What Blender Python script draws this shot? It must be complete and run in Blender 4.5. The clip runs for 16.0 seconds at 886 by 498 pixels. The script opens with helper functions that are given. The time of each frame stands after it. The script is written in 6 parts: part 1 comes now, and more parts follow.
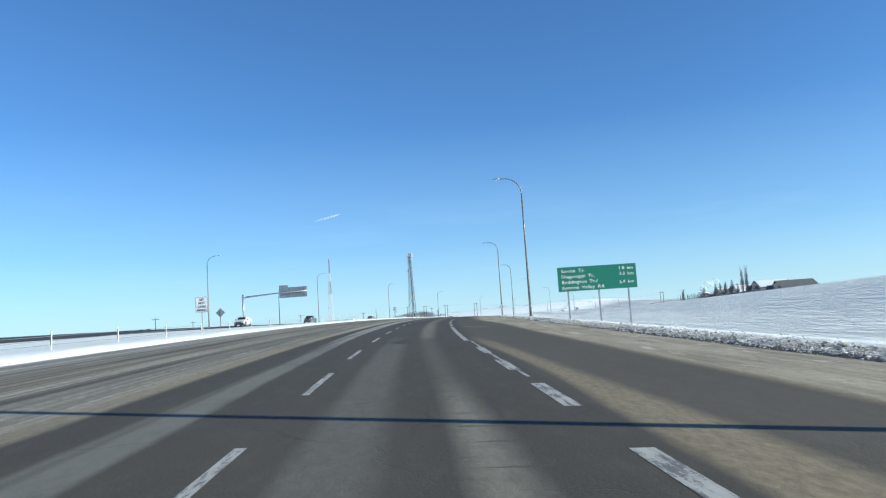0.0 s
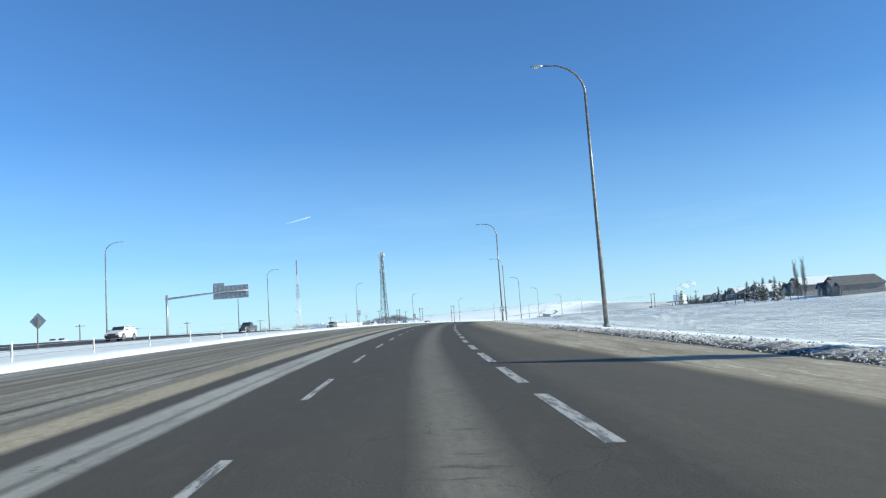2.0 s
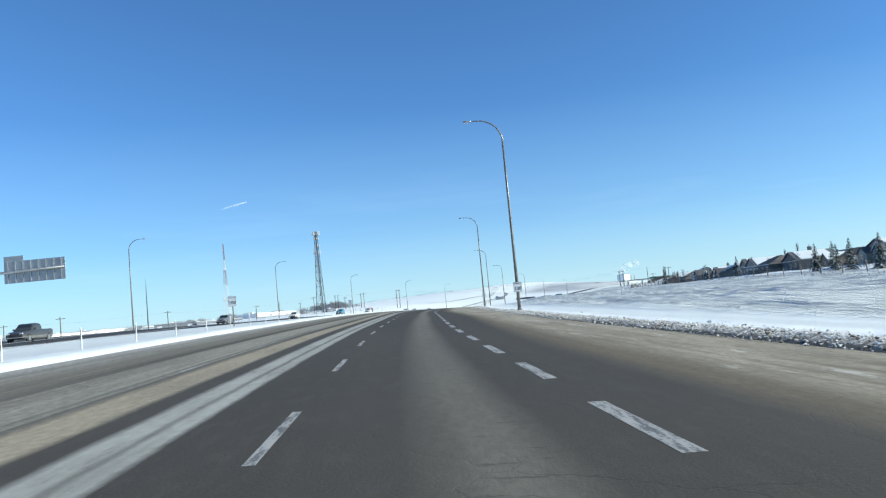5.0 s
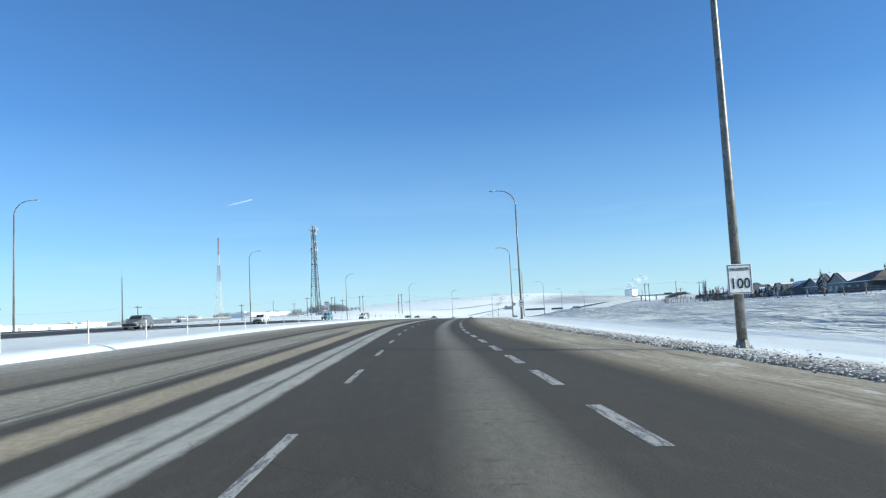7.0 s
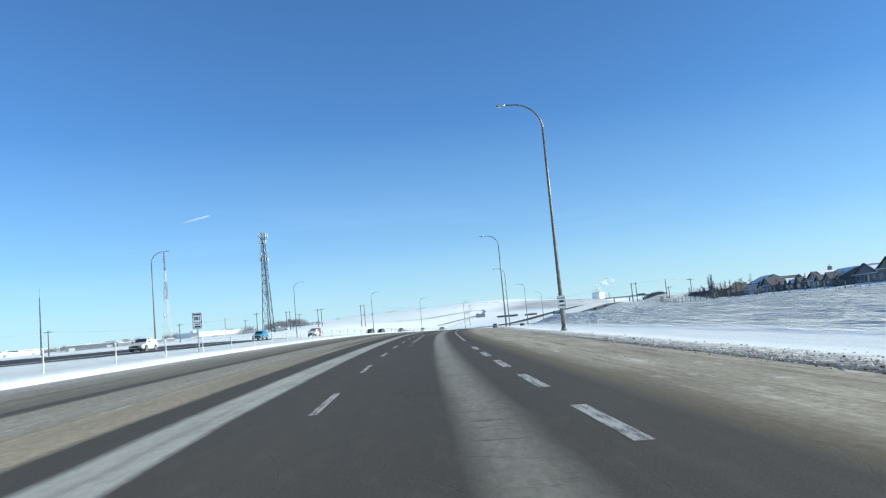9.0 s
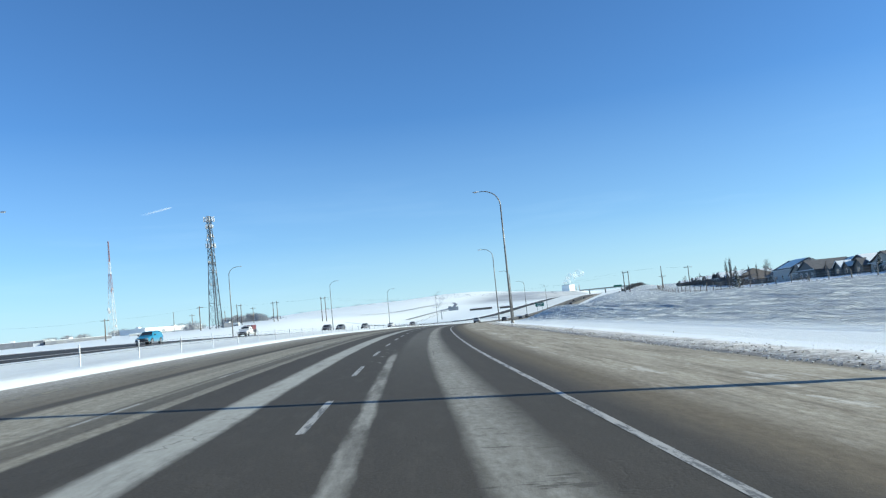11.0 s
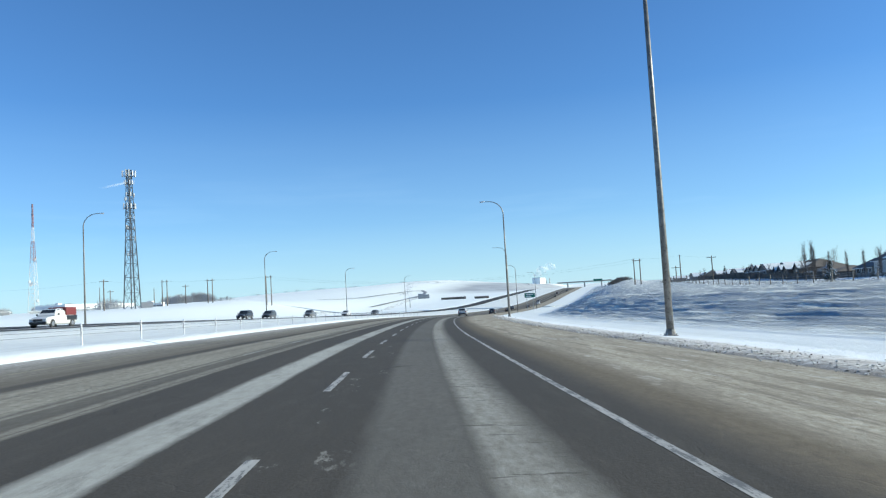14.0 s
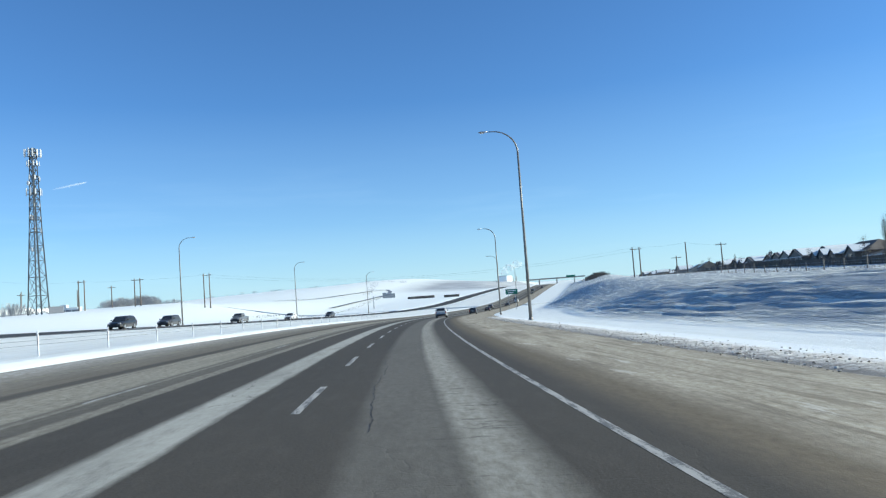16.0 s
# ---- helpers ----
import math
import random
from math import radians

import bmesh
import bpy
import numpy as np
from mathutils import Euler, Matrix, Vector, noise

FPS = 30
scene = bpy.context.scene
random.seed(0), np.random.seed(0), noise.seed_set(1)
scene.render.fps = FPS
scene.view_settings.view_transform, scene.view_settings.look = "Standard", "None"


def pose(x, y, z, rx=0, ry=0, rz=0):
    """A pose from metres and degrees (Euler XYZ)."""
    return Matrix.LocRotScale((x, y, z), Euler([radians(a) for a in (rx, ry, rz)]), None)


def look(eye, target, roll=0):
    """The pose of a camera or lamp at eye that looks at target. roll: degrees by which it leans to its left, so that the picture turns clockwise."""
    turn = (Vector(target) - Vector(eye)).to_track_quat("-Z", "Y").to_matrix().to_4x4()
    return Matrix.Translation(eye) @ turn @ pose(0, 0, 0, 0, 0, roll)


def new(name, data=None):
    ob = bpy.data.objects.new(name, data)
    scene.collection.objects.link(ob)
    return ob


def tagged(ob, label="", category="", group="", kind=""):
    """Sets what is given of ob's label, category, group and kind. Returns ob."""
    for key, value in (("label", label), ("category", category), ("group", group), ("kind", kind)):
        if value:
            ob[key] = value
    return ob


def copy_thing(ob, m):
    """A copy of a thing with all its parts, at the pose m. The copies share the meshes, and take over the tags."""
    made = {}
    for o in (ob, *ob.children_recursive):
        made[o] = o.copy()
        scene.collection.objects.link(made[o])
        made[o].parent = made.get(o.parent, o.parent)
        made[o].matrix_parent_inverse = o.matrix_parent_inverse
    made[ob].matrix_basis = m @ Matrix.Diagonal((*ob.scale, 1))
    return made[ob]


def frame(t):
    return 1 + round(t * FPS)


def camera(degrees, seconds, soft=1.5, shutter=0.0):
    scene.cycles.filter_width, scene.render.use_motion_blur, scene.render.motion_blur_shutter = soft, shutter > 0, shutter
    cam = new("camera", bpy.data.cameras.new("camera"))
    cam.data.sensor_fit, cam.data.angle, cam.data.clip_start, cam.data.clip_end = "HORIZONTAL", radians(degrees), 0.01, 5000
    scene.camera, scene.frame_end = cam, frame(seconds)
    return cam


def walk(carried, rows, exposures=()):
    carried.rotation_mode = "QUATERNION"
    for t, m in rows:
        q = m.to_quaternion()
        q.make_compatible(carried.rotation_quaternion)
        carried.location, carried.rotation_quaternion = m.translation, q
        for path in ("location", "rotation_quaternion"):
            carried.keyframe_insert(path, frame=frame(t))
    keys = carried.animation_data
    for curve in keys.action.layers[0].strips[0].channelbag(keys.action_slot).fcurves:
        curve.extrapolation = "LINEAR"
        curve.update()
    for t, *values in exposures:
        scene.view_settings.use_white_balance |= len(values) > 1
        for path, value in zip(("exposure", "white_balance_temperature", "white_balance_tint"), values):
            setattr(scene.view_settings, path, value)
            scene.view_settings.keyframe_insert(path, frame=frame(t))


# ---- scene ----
cam = camera(60.73, 16.0, 1.25)
PATH = [
    (0.0, pose(0.000, 0.000, 1.200, 96.089, 3.755, 0.400)),
    (0.5, pose(-0.545, 11.497, 1.566, 96.397, 3.860, -0.202)),
    (1.0, pose(-0.990, 22.914, 1.918, 96.472, 4.036, -0.695)),
    (1.5, pose(-1.316, 34.231, 2.257, 96.348, 4.135, -1.129)),
    (2.0, pose(-1.540, 45.485, 2.585, 96.211, 3.991, -1.636)),
    (2.5, pose(-1.679, 56.702, 2.898, 95.996, 4.092, -2.311)),
    (3.0, pose(-1.711, 67.873, 3.195, 95.761, 4.590, -3.048)),
    (3.5, pose(-1.691, 79.042, 3.484, 95.566, 5.045, -3.831)),
    (4.0, pose(-1.575, 90.205, 3.759, 95.215, 5.405, -4.706)),
    (4.5, pose(-1.299, 101.355, 4.008, 94.874, 5.589, -5.498)),
    (5.0, pose(-0.863, 112.500, 4.233, 94.688, 5.414, -5.983)),
    (5.5, pose(-0.341, 123.644, 4.439, 94.740, 4.520, -6.046)),
    (6.0, pose(0.195, 134.773, 4.640, 94.872, 3.489, -5.838)),
    (6.5, pose(0.864, 145.940, 4.830, 95.049, 2.988, -5.677)),
    (7.0, pose(1.708, 157.110, 5.006, 95.242, 2.863, -5.822)),
    (7.5, pose(2.618, 168.316, 5.155, 95.442, 3.636, -6.257)),
    (8.0, pose(3.498, 179.620, 5.275, 95.663, 4.335, -7.004)),
    (8.5, pose(4.415, 190.987, 5.395, 95.759, 4.844, -7.757)),
    (9.0, pose(5.432, 202.388, 5.542, 95.825, 5.207, -8.374)),
    (9.5, pose(6.562, 213.762, 5.691, 95.809, 5.546, -8.964)),
    (10.0, pose(7.837, 225.062, 5.836, 95.657, 5.764, -9.618)),
    (10.5, pose(9.314, 236.293, 5.967, 95.394, 5.762, -10.241)),
    (11.0, pose(10.950, 247.464, 6.063, 95.099, 5.496, -10.797)),
    (11.5, pose(12.626, 258.601, 6.124, 94.750, 5.171, -11.296)),
    (12.0, pose(14.311, 269.735, 6.179, 94.490, 4.302, -11.823)),
    (12.5, pose(16.111, 280.835, 6.207, 94.242, 3.757, -12.235)),
    (13.0, pose(17.983, 291.923, 6.213, 94.126, 3.137, -12.602)),
    (13.5, pose(19.940, 303.019, 6.199, 94.104, 3.047, -12.912)),
    (14.0, pose(21.994, 314.118, 6.170, 94.089, 3.212, -13.370)),
    (14.5, pose(24.154, 325.193, 6.128, 94.092, 3.281, -14.073)),
    (15.0, pose(26.407, 336.227, 6.071, 94.017, 3.803, -14.878)),
    (15.5, pose(28.753, 347.209, 5.999, 93.968, 3.978, -15.607)),
    (16.0, pose(31.260, 358.132, 5.911, 93.906, 4.119, -16.002)),
]
walk(cam, PATH, ((0.0, 0.69, 6450, 1), (1.0, 0.75, 6450, 1), (3.0, 0.72, 6450, 1), (7.0, 0.68, 6450, 1), (16.0, 0.68, 6450, 1)))


# ---- light and sky ----
def sky_and_sun():
    w = bpy.data.worlds.new("winter_sky")
    scene.world = w
    w.use_nodes = True
    nt = w.node_tree
    nt.nodes.clear()
    sky = nt.nodes.new("ShaderNodeTexSky")
    sky.sky_type = "NISHITA"
    sky.sun_disc = False
    sky.sun_elevation = radians(SUN_UP)
    sky.sun_rotation = math.atan2(SUN_XY[0], SUN_XY[1])
    sky.altitude = SKY_ALT
    sky.air_density = SKY_AIR
    sky.dust_density = SKY_DUST
    sky.ozone_density = SKY_OZONE
    bg = nt.nodes.new("ShaderNodeBackground")
    bg.inputs[1].default_value = SKY_STRENGTH
    out = nt.nodes.new("ShaderNodeOutputWorld")
    # thin cloud low over the whole horizon
    way = nt.nodes.new("ShaderNodeTexCoord").outputs["Generated"]
    mp = nt.nodes.new("ShaderNodeMapping")
    mp.inputs["Scale"].default_value = (1.6, 1.6, 16.0)
    mp.inputs["Rotation"].default_value = (0.08, 0.1, 0.3)
    nt.links.new(way, mp.inputs[0])
    wisp = nt.nodes.new("ShaderNodeTexNoise")
    wisp.inputs["Scale"].default_value = 2.4
    wisp.inputs["Detail"].default_value = 7
    wisp.inputs["Roughness"].default_value = 0.6
    nt.links.new(mp.outputs[0], wisp.inputs["Vector"])
    cut = nt.nodes.new("ShaderNodeMapRange")
    cut.inputs["From Min"].default_value = 0.52
    cut.inputs["From Max"].default_value = 0.85
    cut.inputs["To Max"].default_value = 0.13
    nt.links.new(wisp.outputs[0], cut.inputs["Value"])
    axes = nt.nodes.new("ShaderNodeSeparateXYZ")
    nt.links.new(way, axes.inputs[0])
    near_ground = nt.nodes.new("ShaderNodeMapRange")
    near_ground.inputs["From Min"].default_value = 0.22
    near_ground.inputs["From Max"].default_value = 0.08
    nt.links.new(axes.outputs[2], near_ground.inputs["Value"])
    thin = nt.nodes.new("ShaderNodeMath")
    thin.operation = "MULTIPLY"
    nt.links.new(cut.outputs[0], thin.inputs[0])
    nt.links.new(near_ground.outputs[0], thin.inputs[1])
    blend = nt.nodes.new("ShaderNodeMix")
    blend.data_type = "RGBA"
    blend.inputs[7].default_value = (7.0, 7.8, 8.6, 1)
    nt.links.new(thin.outputs[0], blend.inputs[0])
    nt.links.new(sky.outputs[0], blend.inputs[6])
    # clear cold air deepens the blue; a pale haze lies along the whole horizon
    deep = nt.nodes.new("ShaderNodeMix")
    deep.data_type = "RGBA"
    deep.blend_type = "MULTIPLY"
    deep.inputs[0].default_value = 1.0
    deep.inputs[7].default_value = (0.84, 0.99, 1.13, 1)
    nt.links.new(blend.outputs[2], deep.inputs[6])
    low = nt.nodes.new("ShaderNodeValToRGB")
    stops = low.color_ramp.elements
    stops.new(0.05)
    stops.new(0.11)
    for el, (p, c) in zip(stops, ((0.0, 0.85), (0.05, 0.5), (0.11, 0.2), (0.26, 0.0))):
        el.position, el.color = p, (c, c, c, 1)
    nt.links.new(axes.outputs[2], low.inputs[0])
    haze = nt.nodes.new("ShaderNodeMix")
    haze.data_type = "RGBA"
    haze.inputs[7].default_value = (3.75, 5.2, 6.25, 1)
    nt.links.new(low.outputs[0], haze.inputs[0])
    nt.links.new(deep.outputs[2], haze.inputs[6])
    nt.links.new(haze.outputs[2], bg.inputs[0])
    nt.links.new(bg.outputs[0], out.inputs[0])
    lamp = bpy.data.lights.new("sun", "SUN")
    lamp.energy = SUN_STRENGTH
    lamp.angle = radians(0.53)
    lamp.color = (0.985, 0.945, 0.82)
    ob = new("sun", lamp)
    up = math.tan(radians(SUN_UP))
    ob.matrix_world = look((200 * SUN_XY[0], 200 * SUN_XY[1], 200 * up), (0, 0, 0))


SUN_XY = (0.961, -0.277)
SUN_UP = 21.5
SUN_STRENGTH = 4.35
SKY_STRENGTH = 0.098
SKY_ALT = 1100.0
SKY_AIR = 1.0
SKY_DUST = 0.0
SKY_OZONE = 6.0
sky_and_sun()


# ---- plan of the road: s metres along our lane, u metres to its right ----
def smooth(a, b, x):
    t = np.clip((np.asarray(x, float) - a) / (b - a), 0, 1)
    return t * t * (3 - 2 * t)


S_MIN, S_MAX = -1500, 4700
_s = np.arange(S_MIN, S_MAX + 1, 1.0)
_b = np.clip(_s, -60, 360)
_h = 2.61288 - 0.0426583 * _b + 1.01146e-6 * _b * _b
_h = np.where(_s > 360, np.maximum(_h - (_s - 360) * 0.0443, -27.0), _h)
_r = np.radians(_h)
_drift = np.interp(_s, (0, 12, 23, 40, 68, 95, 124, 150, 170, 185, 204, 230, 257, 276, 304, 330, 361), (0.2, 0.14, 0.0, -0.09, -0.14, 0.0, 0.1, 0.05, 0.16, 0.08, -0.28, -0.2, -0.1, -0.2, -0.1, -0.03, 0.0))
_drift = np.convolve(np.pad(_drift, 6, mode="edge"), np.ones(13) / 13, "valid")
_i0 = -S_MIN
_x = np.cumsum(-np.sin(_r))
_y = np.cumsum(np.cos(_r))
_x += -0.0346 - _x[_i0]
_y -= _y[_i0]
_x = _x + _drift * np.cos(_r)
_y = _y + _drift * np.sin(_r)
_far = np.array([(360, 4.53), (420, 4.1), (480, 3.2), (560, 1.9), (640, 1.2), (700, 1.4), (780, 3.2), (900, 7.8), (1100, 14.5), (1300, 16.5), (1600, 20), (2600, 40), (4700, 62)])
_z = -0.160536 + 0.0354671 * _s - 9.5706e-5 * _s ** 2 + 1.99845e-7 * _s ** 3 - 2.9595e-10 * _s ** 4
_z = np.where(_s > 360, np.interp(_s, _far[:, 0], _far[:, 1]), _z)
_z = np.where(_s < 0, -0.1605 + 0.0355 * np.maximum(_s, -250), _z)
_zs = np.convolve(np.pad(_z, 30, mode="edge"), np.ones(61) / 61, "valid")
_z = np.where((_s > 350) | (_s < -40), _zs, _z)


def zc(s):
    return np.interp(s, _s, _z)


def heading(s):
    return float(np.interp(s, _s, _h))


def plan(s, u):
    """World x, y of the place s along and u to the right."""
    r = np.radians(np.interp(s, _s, _h))
    return np.interp(s, _s, _x) + u * np.cos(r), np.interp(s, _s, _y) + u * np.sin(r)


def cross(s):
    return -0.0396 * (1 - smooth(640, 800, s))


def road_z(s, u):
    return zc(s) + cross(s) * u


def far_level(s):
    """Level of the oncoming carriageway's middle over ours."""
    return 1.0 + 0.7 * smooth(290, 370, s) - 1.2 * smooth(600, 800, s)


def bank_on(u):
    """Cross fall of the oncoming carriageway."""
    return -0.034 * (np.clip(u, -52.0, -33.5) + 42.0)


def far_hill(x, y):
    """Low snowy ridge left of the far road, by bearing from the start."""
    b = np.degrees(np.arctan2(x, y))
    return np.interp(b, (-50, -20, -8, -3, 0, 2, 6, 10, 15, 19, 23, 30), (14, 14, 18, 26, 31, 34, 37, 36, 31, 28, 22, 20)) + 0.006 * np.maximum(np.hypot(x, y) - 1500, 0)


def left_plain(s, u):
    near = np.interp(s, (-300, 0, 150, 350, 480, 600, 680, 760, 900, 1000, 1300, 2000, 3000, 4700), (0, 2.5, 5, 6.4, 8.0, 11.0, 13.8, 13.0, 11, 10.5, 15, 30, 46, 70))
    wide = np.interp(s, (-1500, 0, 350, 800, 1500, 3000, 4700), (4, 6, 7, 8.5, 12, 22, 40))
    return near + (wide - near) * smooth(180, 900, -np.asarray(u, float))


def right_field(s):
    return np.interp(s, (-300, 0, 60, 110, 150, 182, 215, 250, 280, 364, 466, 523, 560, 600, 640, 700, 800, 1000, 1300, 2000, 4700), (3.3, 4.0, 3.6, 3.4, 3.2, 3.1, 3.4, 4.3, 5.2, 5.8, 5.9, 6.8, 7.8, 8.8, 9.3, 9.6, 10.0, 12.0, 17, 30, 60))


def ground_z(s, u, bare=False):
    s, u = np.broadcast_arrays(np.asarray(s, float), np.asarray(u, float))
    rd = road_z(s, np.clip(u, -13.4, 9.6))
    on = zc(s) + far_level(s) + bank_on(u) * (1 - smooth(600, 800, s))
    z = rd + 0.10 * smooth(-11.2, -12.2, u)
    k = smooth(-13.6, -33, u)
    med = rd + 0.1 + (on - rd - 0.1) * k - 0.12 * np.sin(np.pi * k) ** 2
    z = np.where(u < -13.4, med, z)
    z = np.where(u < -33, on, z)
    z = np.where(u < -52, on + (left_plain(s, u) - on) * smooth(-54 - 36 * smooth(600, 740, s), -120 - 50 * smooth(600, 740, s), u), z)
    px, py = plan(s, u)
    rise = smooth(720, 1500, np.hypot(px, py)) * smooth(-70, -220, u) * smooth(500, 760, s)
    z = z + (np.maximum(far_hill(px, py), z) - z) * rise
    z = z + 8.0 * smooth(1050, 1290, s) * smooth(2200, 1700, s) * smooth(-48, -85, u) * smooth(-280, -150, u)
    z = z + 3.2 * smooth(720, 810, s) * smooth(1080, 960, s) * smooth(-245, -310, u) * smooth(-800, -520, u)
    base = road_z(s, 9.6)
    field = right_field(s) + 0.006 * np.maximum(u - 45, 0)
    open_end = smooth(425, 510, s)
    steep = 46 - 22.0 * smooth(240, 350, s) + 24 * open_end
    z = np.where(u > 12, base + (field - base) * smooth(13.5 + 0.8 * smooth(240, 350, s) + 5 * open_end, steep, u), z)
    z = z - 0.75 * smooth(11.5, 17, u) * smooth(36, 22, u) * (1 - smooth(105, 170, s))
    z = z + 5.5 * np.exp(-((s - 1030) / 75.0) ** 2 - ((u - 56) / 20.0) ** 2) * smooth(14, 30, u)
    if not bare:
        z = z - 0.16 * smooth(-11.5, -11.0, u) * smooth(9.7, 9.2, u)
        z = z - 0.16 * smooth(-51.5, -51, u) * smooth(-34.0, -34.6, u)
    return z


def along(x, y):
    """The place on the plan, s and u, of a point of the world."""
    i = int(np.argmin((_x - x) ** 2 + (_y - y) ** 2))
    r = math.radians(_h[i])
    dx, dy = x - _x[i], y - _y[i]
    return float(_s[i] - math.sin(r) * dx + math.cos(r) * dy), float(math.cos(r) * dx + math.sin(r) * dy)


def at(s, u, dz=0.0):
    x, y = plan(s, u)
    return float(x), float(y), float(ground_z(s, u, True)) + dz


# ---- mesh helpers ----
def mesh_ob(name, verts, faces, mat, parent=None, flat=True, label="", uvs=None):
    me = bpy.data.meshes.new(name)
    me.from_pydata([tuple(map(float, v)) for v in verts], [], faces)
    if uvs is not None:
        lay = me.uv_layers.new(name="plan")
        idx = np.empty(len(me.loops), dtype=np.int32)
        me.loops.foreach_get("vertex_index", idx)
        lay.data.foreach_set("uv", np.asarray(uvs, dtype=np.float32)[idx].ravel())
    if not flat:
        me.polygons.foreach_set("use_smooth", [True] * len(me.polygons))
    me.materials.append(mat)
    me.update()
    ob = new(name, me)
    if parent is not None:
        ob.parent = parent
    if label:
        tagged(ob, label=label)
    return ob


class Shape:
    """Collects boxes, tubes and loops into one mesh."""

    def __init__(self):
        self.v, self.f = [], []

    def add(self, verts, faces):
        n = len(self.v)
        self.v += [tuple(p) for p in verts]
        self.f += [tuple(i + n for i in q) for q in faces]
        return self

    def box(self, c, size, bev=0.0, m=None):
        hx, hy, hz = (a / 2 for a in size)
        if bev <= 0:
            vs = [(x, y, z) for z in (-hz, hz) for x, y in ((-hx, -hy), (hx, -hy), (hx, hy), (-hx, hy))]
            fs = [(3, 2, 1, 0), (4, 5, 6, 7), (0, 1, 5, 4), (1, 2, 6, 5), (2, 3, 7, 6), (3, 0, 4, 7)]
        else:
            vs, rings = [], []
            for z, e in ((-hz, bev), (-hz + bev, 0), (hz - bev, 0), (hz, bev)):
                a, b, k = hx - e, hy - e, bev
                ring = [(-a + k, -b), (a - k, -b), (a, -b + k), (a, b - k), (a - k, b), (-a + k, b), (-a, b - k), (-a, -b + k)]
                rings.append(len(vs))
                vs += [(x, y, z) for x, y in ring]
            fs = [tuple(range(7, -1, -1)), tuple(range(24, 32))]
            for r in rings[:-1]:
                fs += [(r + i, r + (i + 1) % 8, r + 8 + (i + 1) % 8, r + 8 + i) for i in range(8)]
        if m is not None:
            vs = [m @ Vector(p) for p in vs]
        return self.add([(p[0] + c[0], p[1] + c[1], p[2] + c[2]) for p in vs], fs)

    def tube(self, pts, radii, n=8, caps=True):
        pts = [Vector([float(c) for c in p]) for p in pts]
        if not hasattr(radii, "__len__"):
            radii = [radii] * len(pts)
        radii = [float(a) for a in radii]
        base = len(self.v)
        side = None
        for i, p in enumerate(pts):
            d = (pts[min(i + 1, len(pts) - 1)] - pts[max(i - 1, 0)]).normalized()
            if side is None:
                side = d.cross(Vector((0, 0, 1)) if abs(d.z) < 0.9 else Vector((0, 1, 0))).normalized()
            side = (side - d * side.dot(d)).normalized()
            up = d.cross(side)
            for k in range(n):
                a = 2 * math.pi * k / n
                self.v.append(tuple(p + (side * math.cos(a) + up * math.sin(a)) * radii[i]))
        for i in range(len(pts) - 1):
            for k in range(n):
                a, b = base + i * n + k, base + i * n + (k + 1) % n
                self.f.append((a, a + n, b + n, b))
        if caps:
            self.f.append(tuple(base + k for k in range(n)))
            self.f.append(tuple(base + (len(pts) - 1) * n + k for k in range(n - 1, -1, -1)))
        return self

    def loft(self, rings, closed=True):
        n = len(rings[0])
        b = len(self.v)
        for r in rings:
            self.v += [tuple(p) for p in r]
        for i in range(len(rings) - 1):
            for k in range(n):
                p, q = b + i * n + k, b + i * n + (k + 1) % n
                self.f.append((p, q, q + n, p + n))
        if closed:
            self.f.append(tuple(b + k for k in range(n - 1, -1, -1)))
            self.f.append(tuple(b + (len(rings) - 1) * n + k for k in range(n)))
        return self

    def ob(self, name, mat, parent=None, label="", flat=True):
        return mesh_ob(name, self.v, self.f, mat, parent, flat, label)


def thing(name, m, label, category, group=""):
    e = new(name)
    e.empty_display_size = 0.3
    e.matrix_world = m
    return tagged(e, label, category, group)


def stand(s, u, turn=0.0, dz=0.0):
    """Pose of a thing on the ground at s, u, turned with the road."""
    x, y, z = at(s, u, dz)
    return pose(x, y, z, 0, 0, heading(s) + turn)


def ribbon(name, s_list, u_list, lift, mat, parent=None, zf=None, flat=False, label=""):
    """A sheet over the plan with uv in metres: (s, u)."""
    s, u = np.meshgrid(np.asarray(s_list, float), np.asarray(u_list, float), indexing="ij")
    x, y = plan(s, u)
    z = (zf or road_z)(s, u) + lift
    n, k = s.shape
    i = np.arange(n * k).reshape(n, k)
    faces = np.stack([i[:-1, :-1], i[:-1, 1:], i[1:, 1:], i[1:, :-1]], -1).reshape(-1, 4).tolist()
    return mesh_ob(name, np.stack([x, y, z], -1).reshape(-1, 3), faces, mat, parent, flat, label, np.stack([s, u], -1).reshape(-1, 2))


# ---- materials ----
def material(name, rough=0.6, metal=0.0):
    m = bpy.data.materials.new(name)
    m.use_nodes = True
    nt = m.node_tree
    b = nt.nodes["Principled BSDF"]
    b.inputs["Roughness"].default_value = rough
    b.inputs["Metallic"].default_value = metal
    return m, nt, b


def ramp(nt, src, stops, interp="LINEAR"):
    r = nt.nodes.new("ShaderNodeValToRGB")
    e = r.color_ramp.elements
    r.color_ramp.interpolation = interp
    while len(e) < len(stops):
        e.new(0.5)
    for el, (p, c) in zip(e, stops):
        el.position = p
        el.color = (*c, 1) if hasattr(c, "__len__") else (c, c, c, 1)
    nt.links.new(src, r.inputs[0])
    return r.outputs[0]


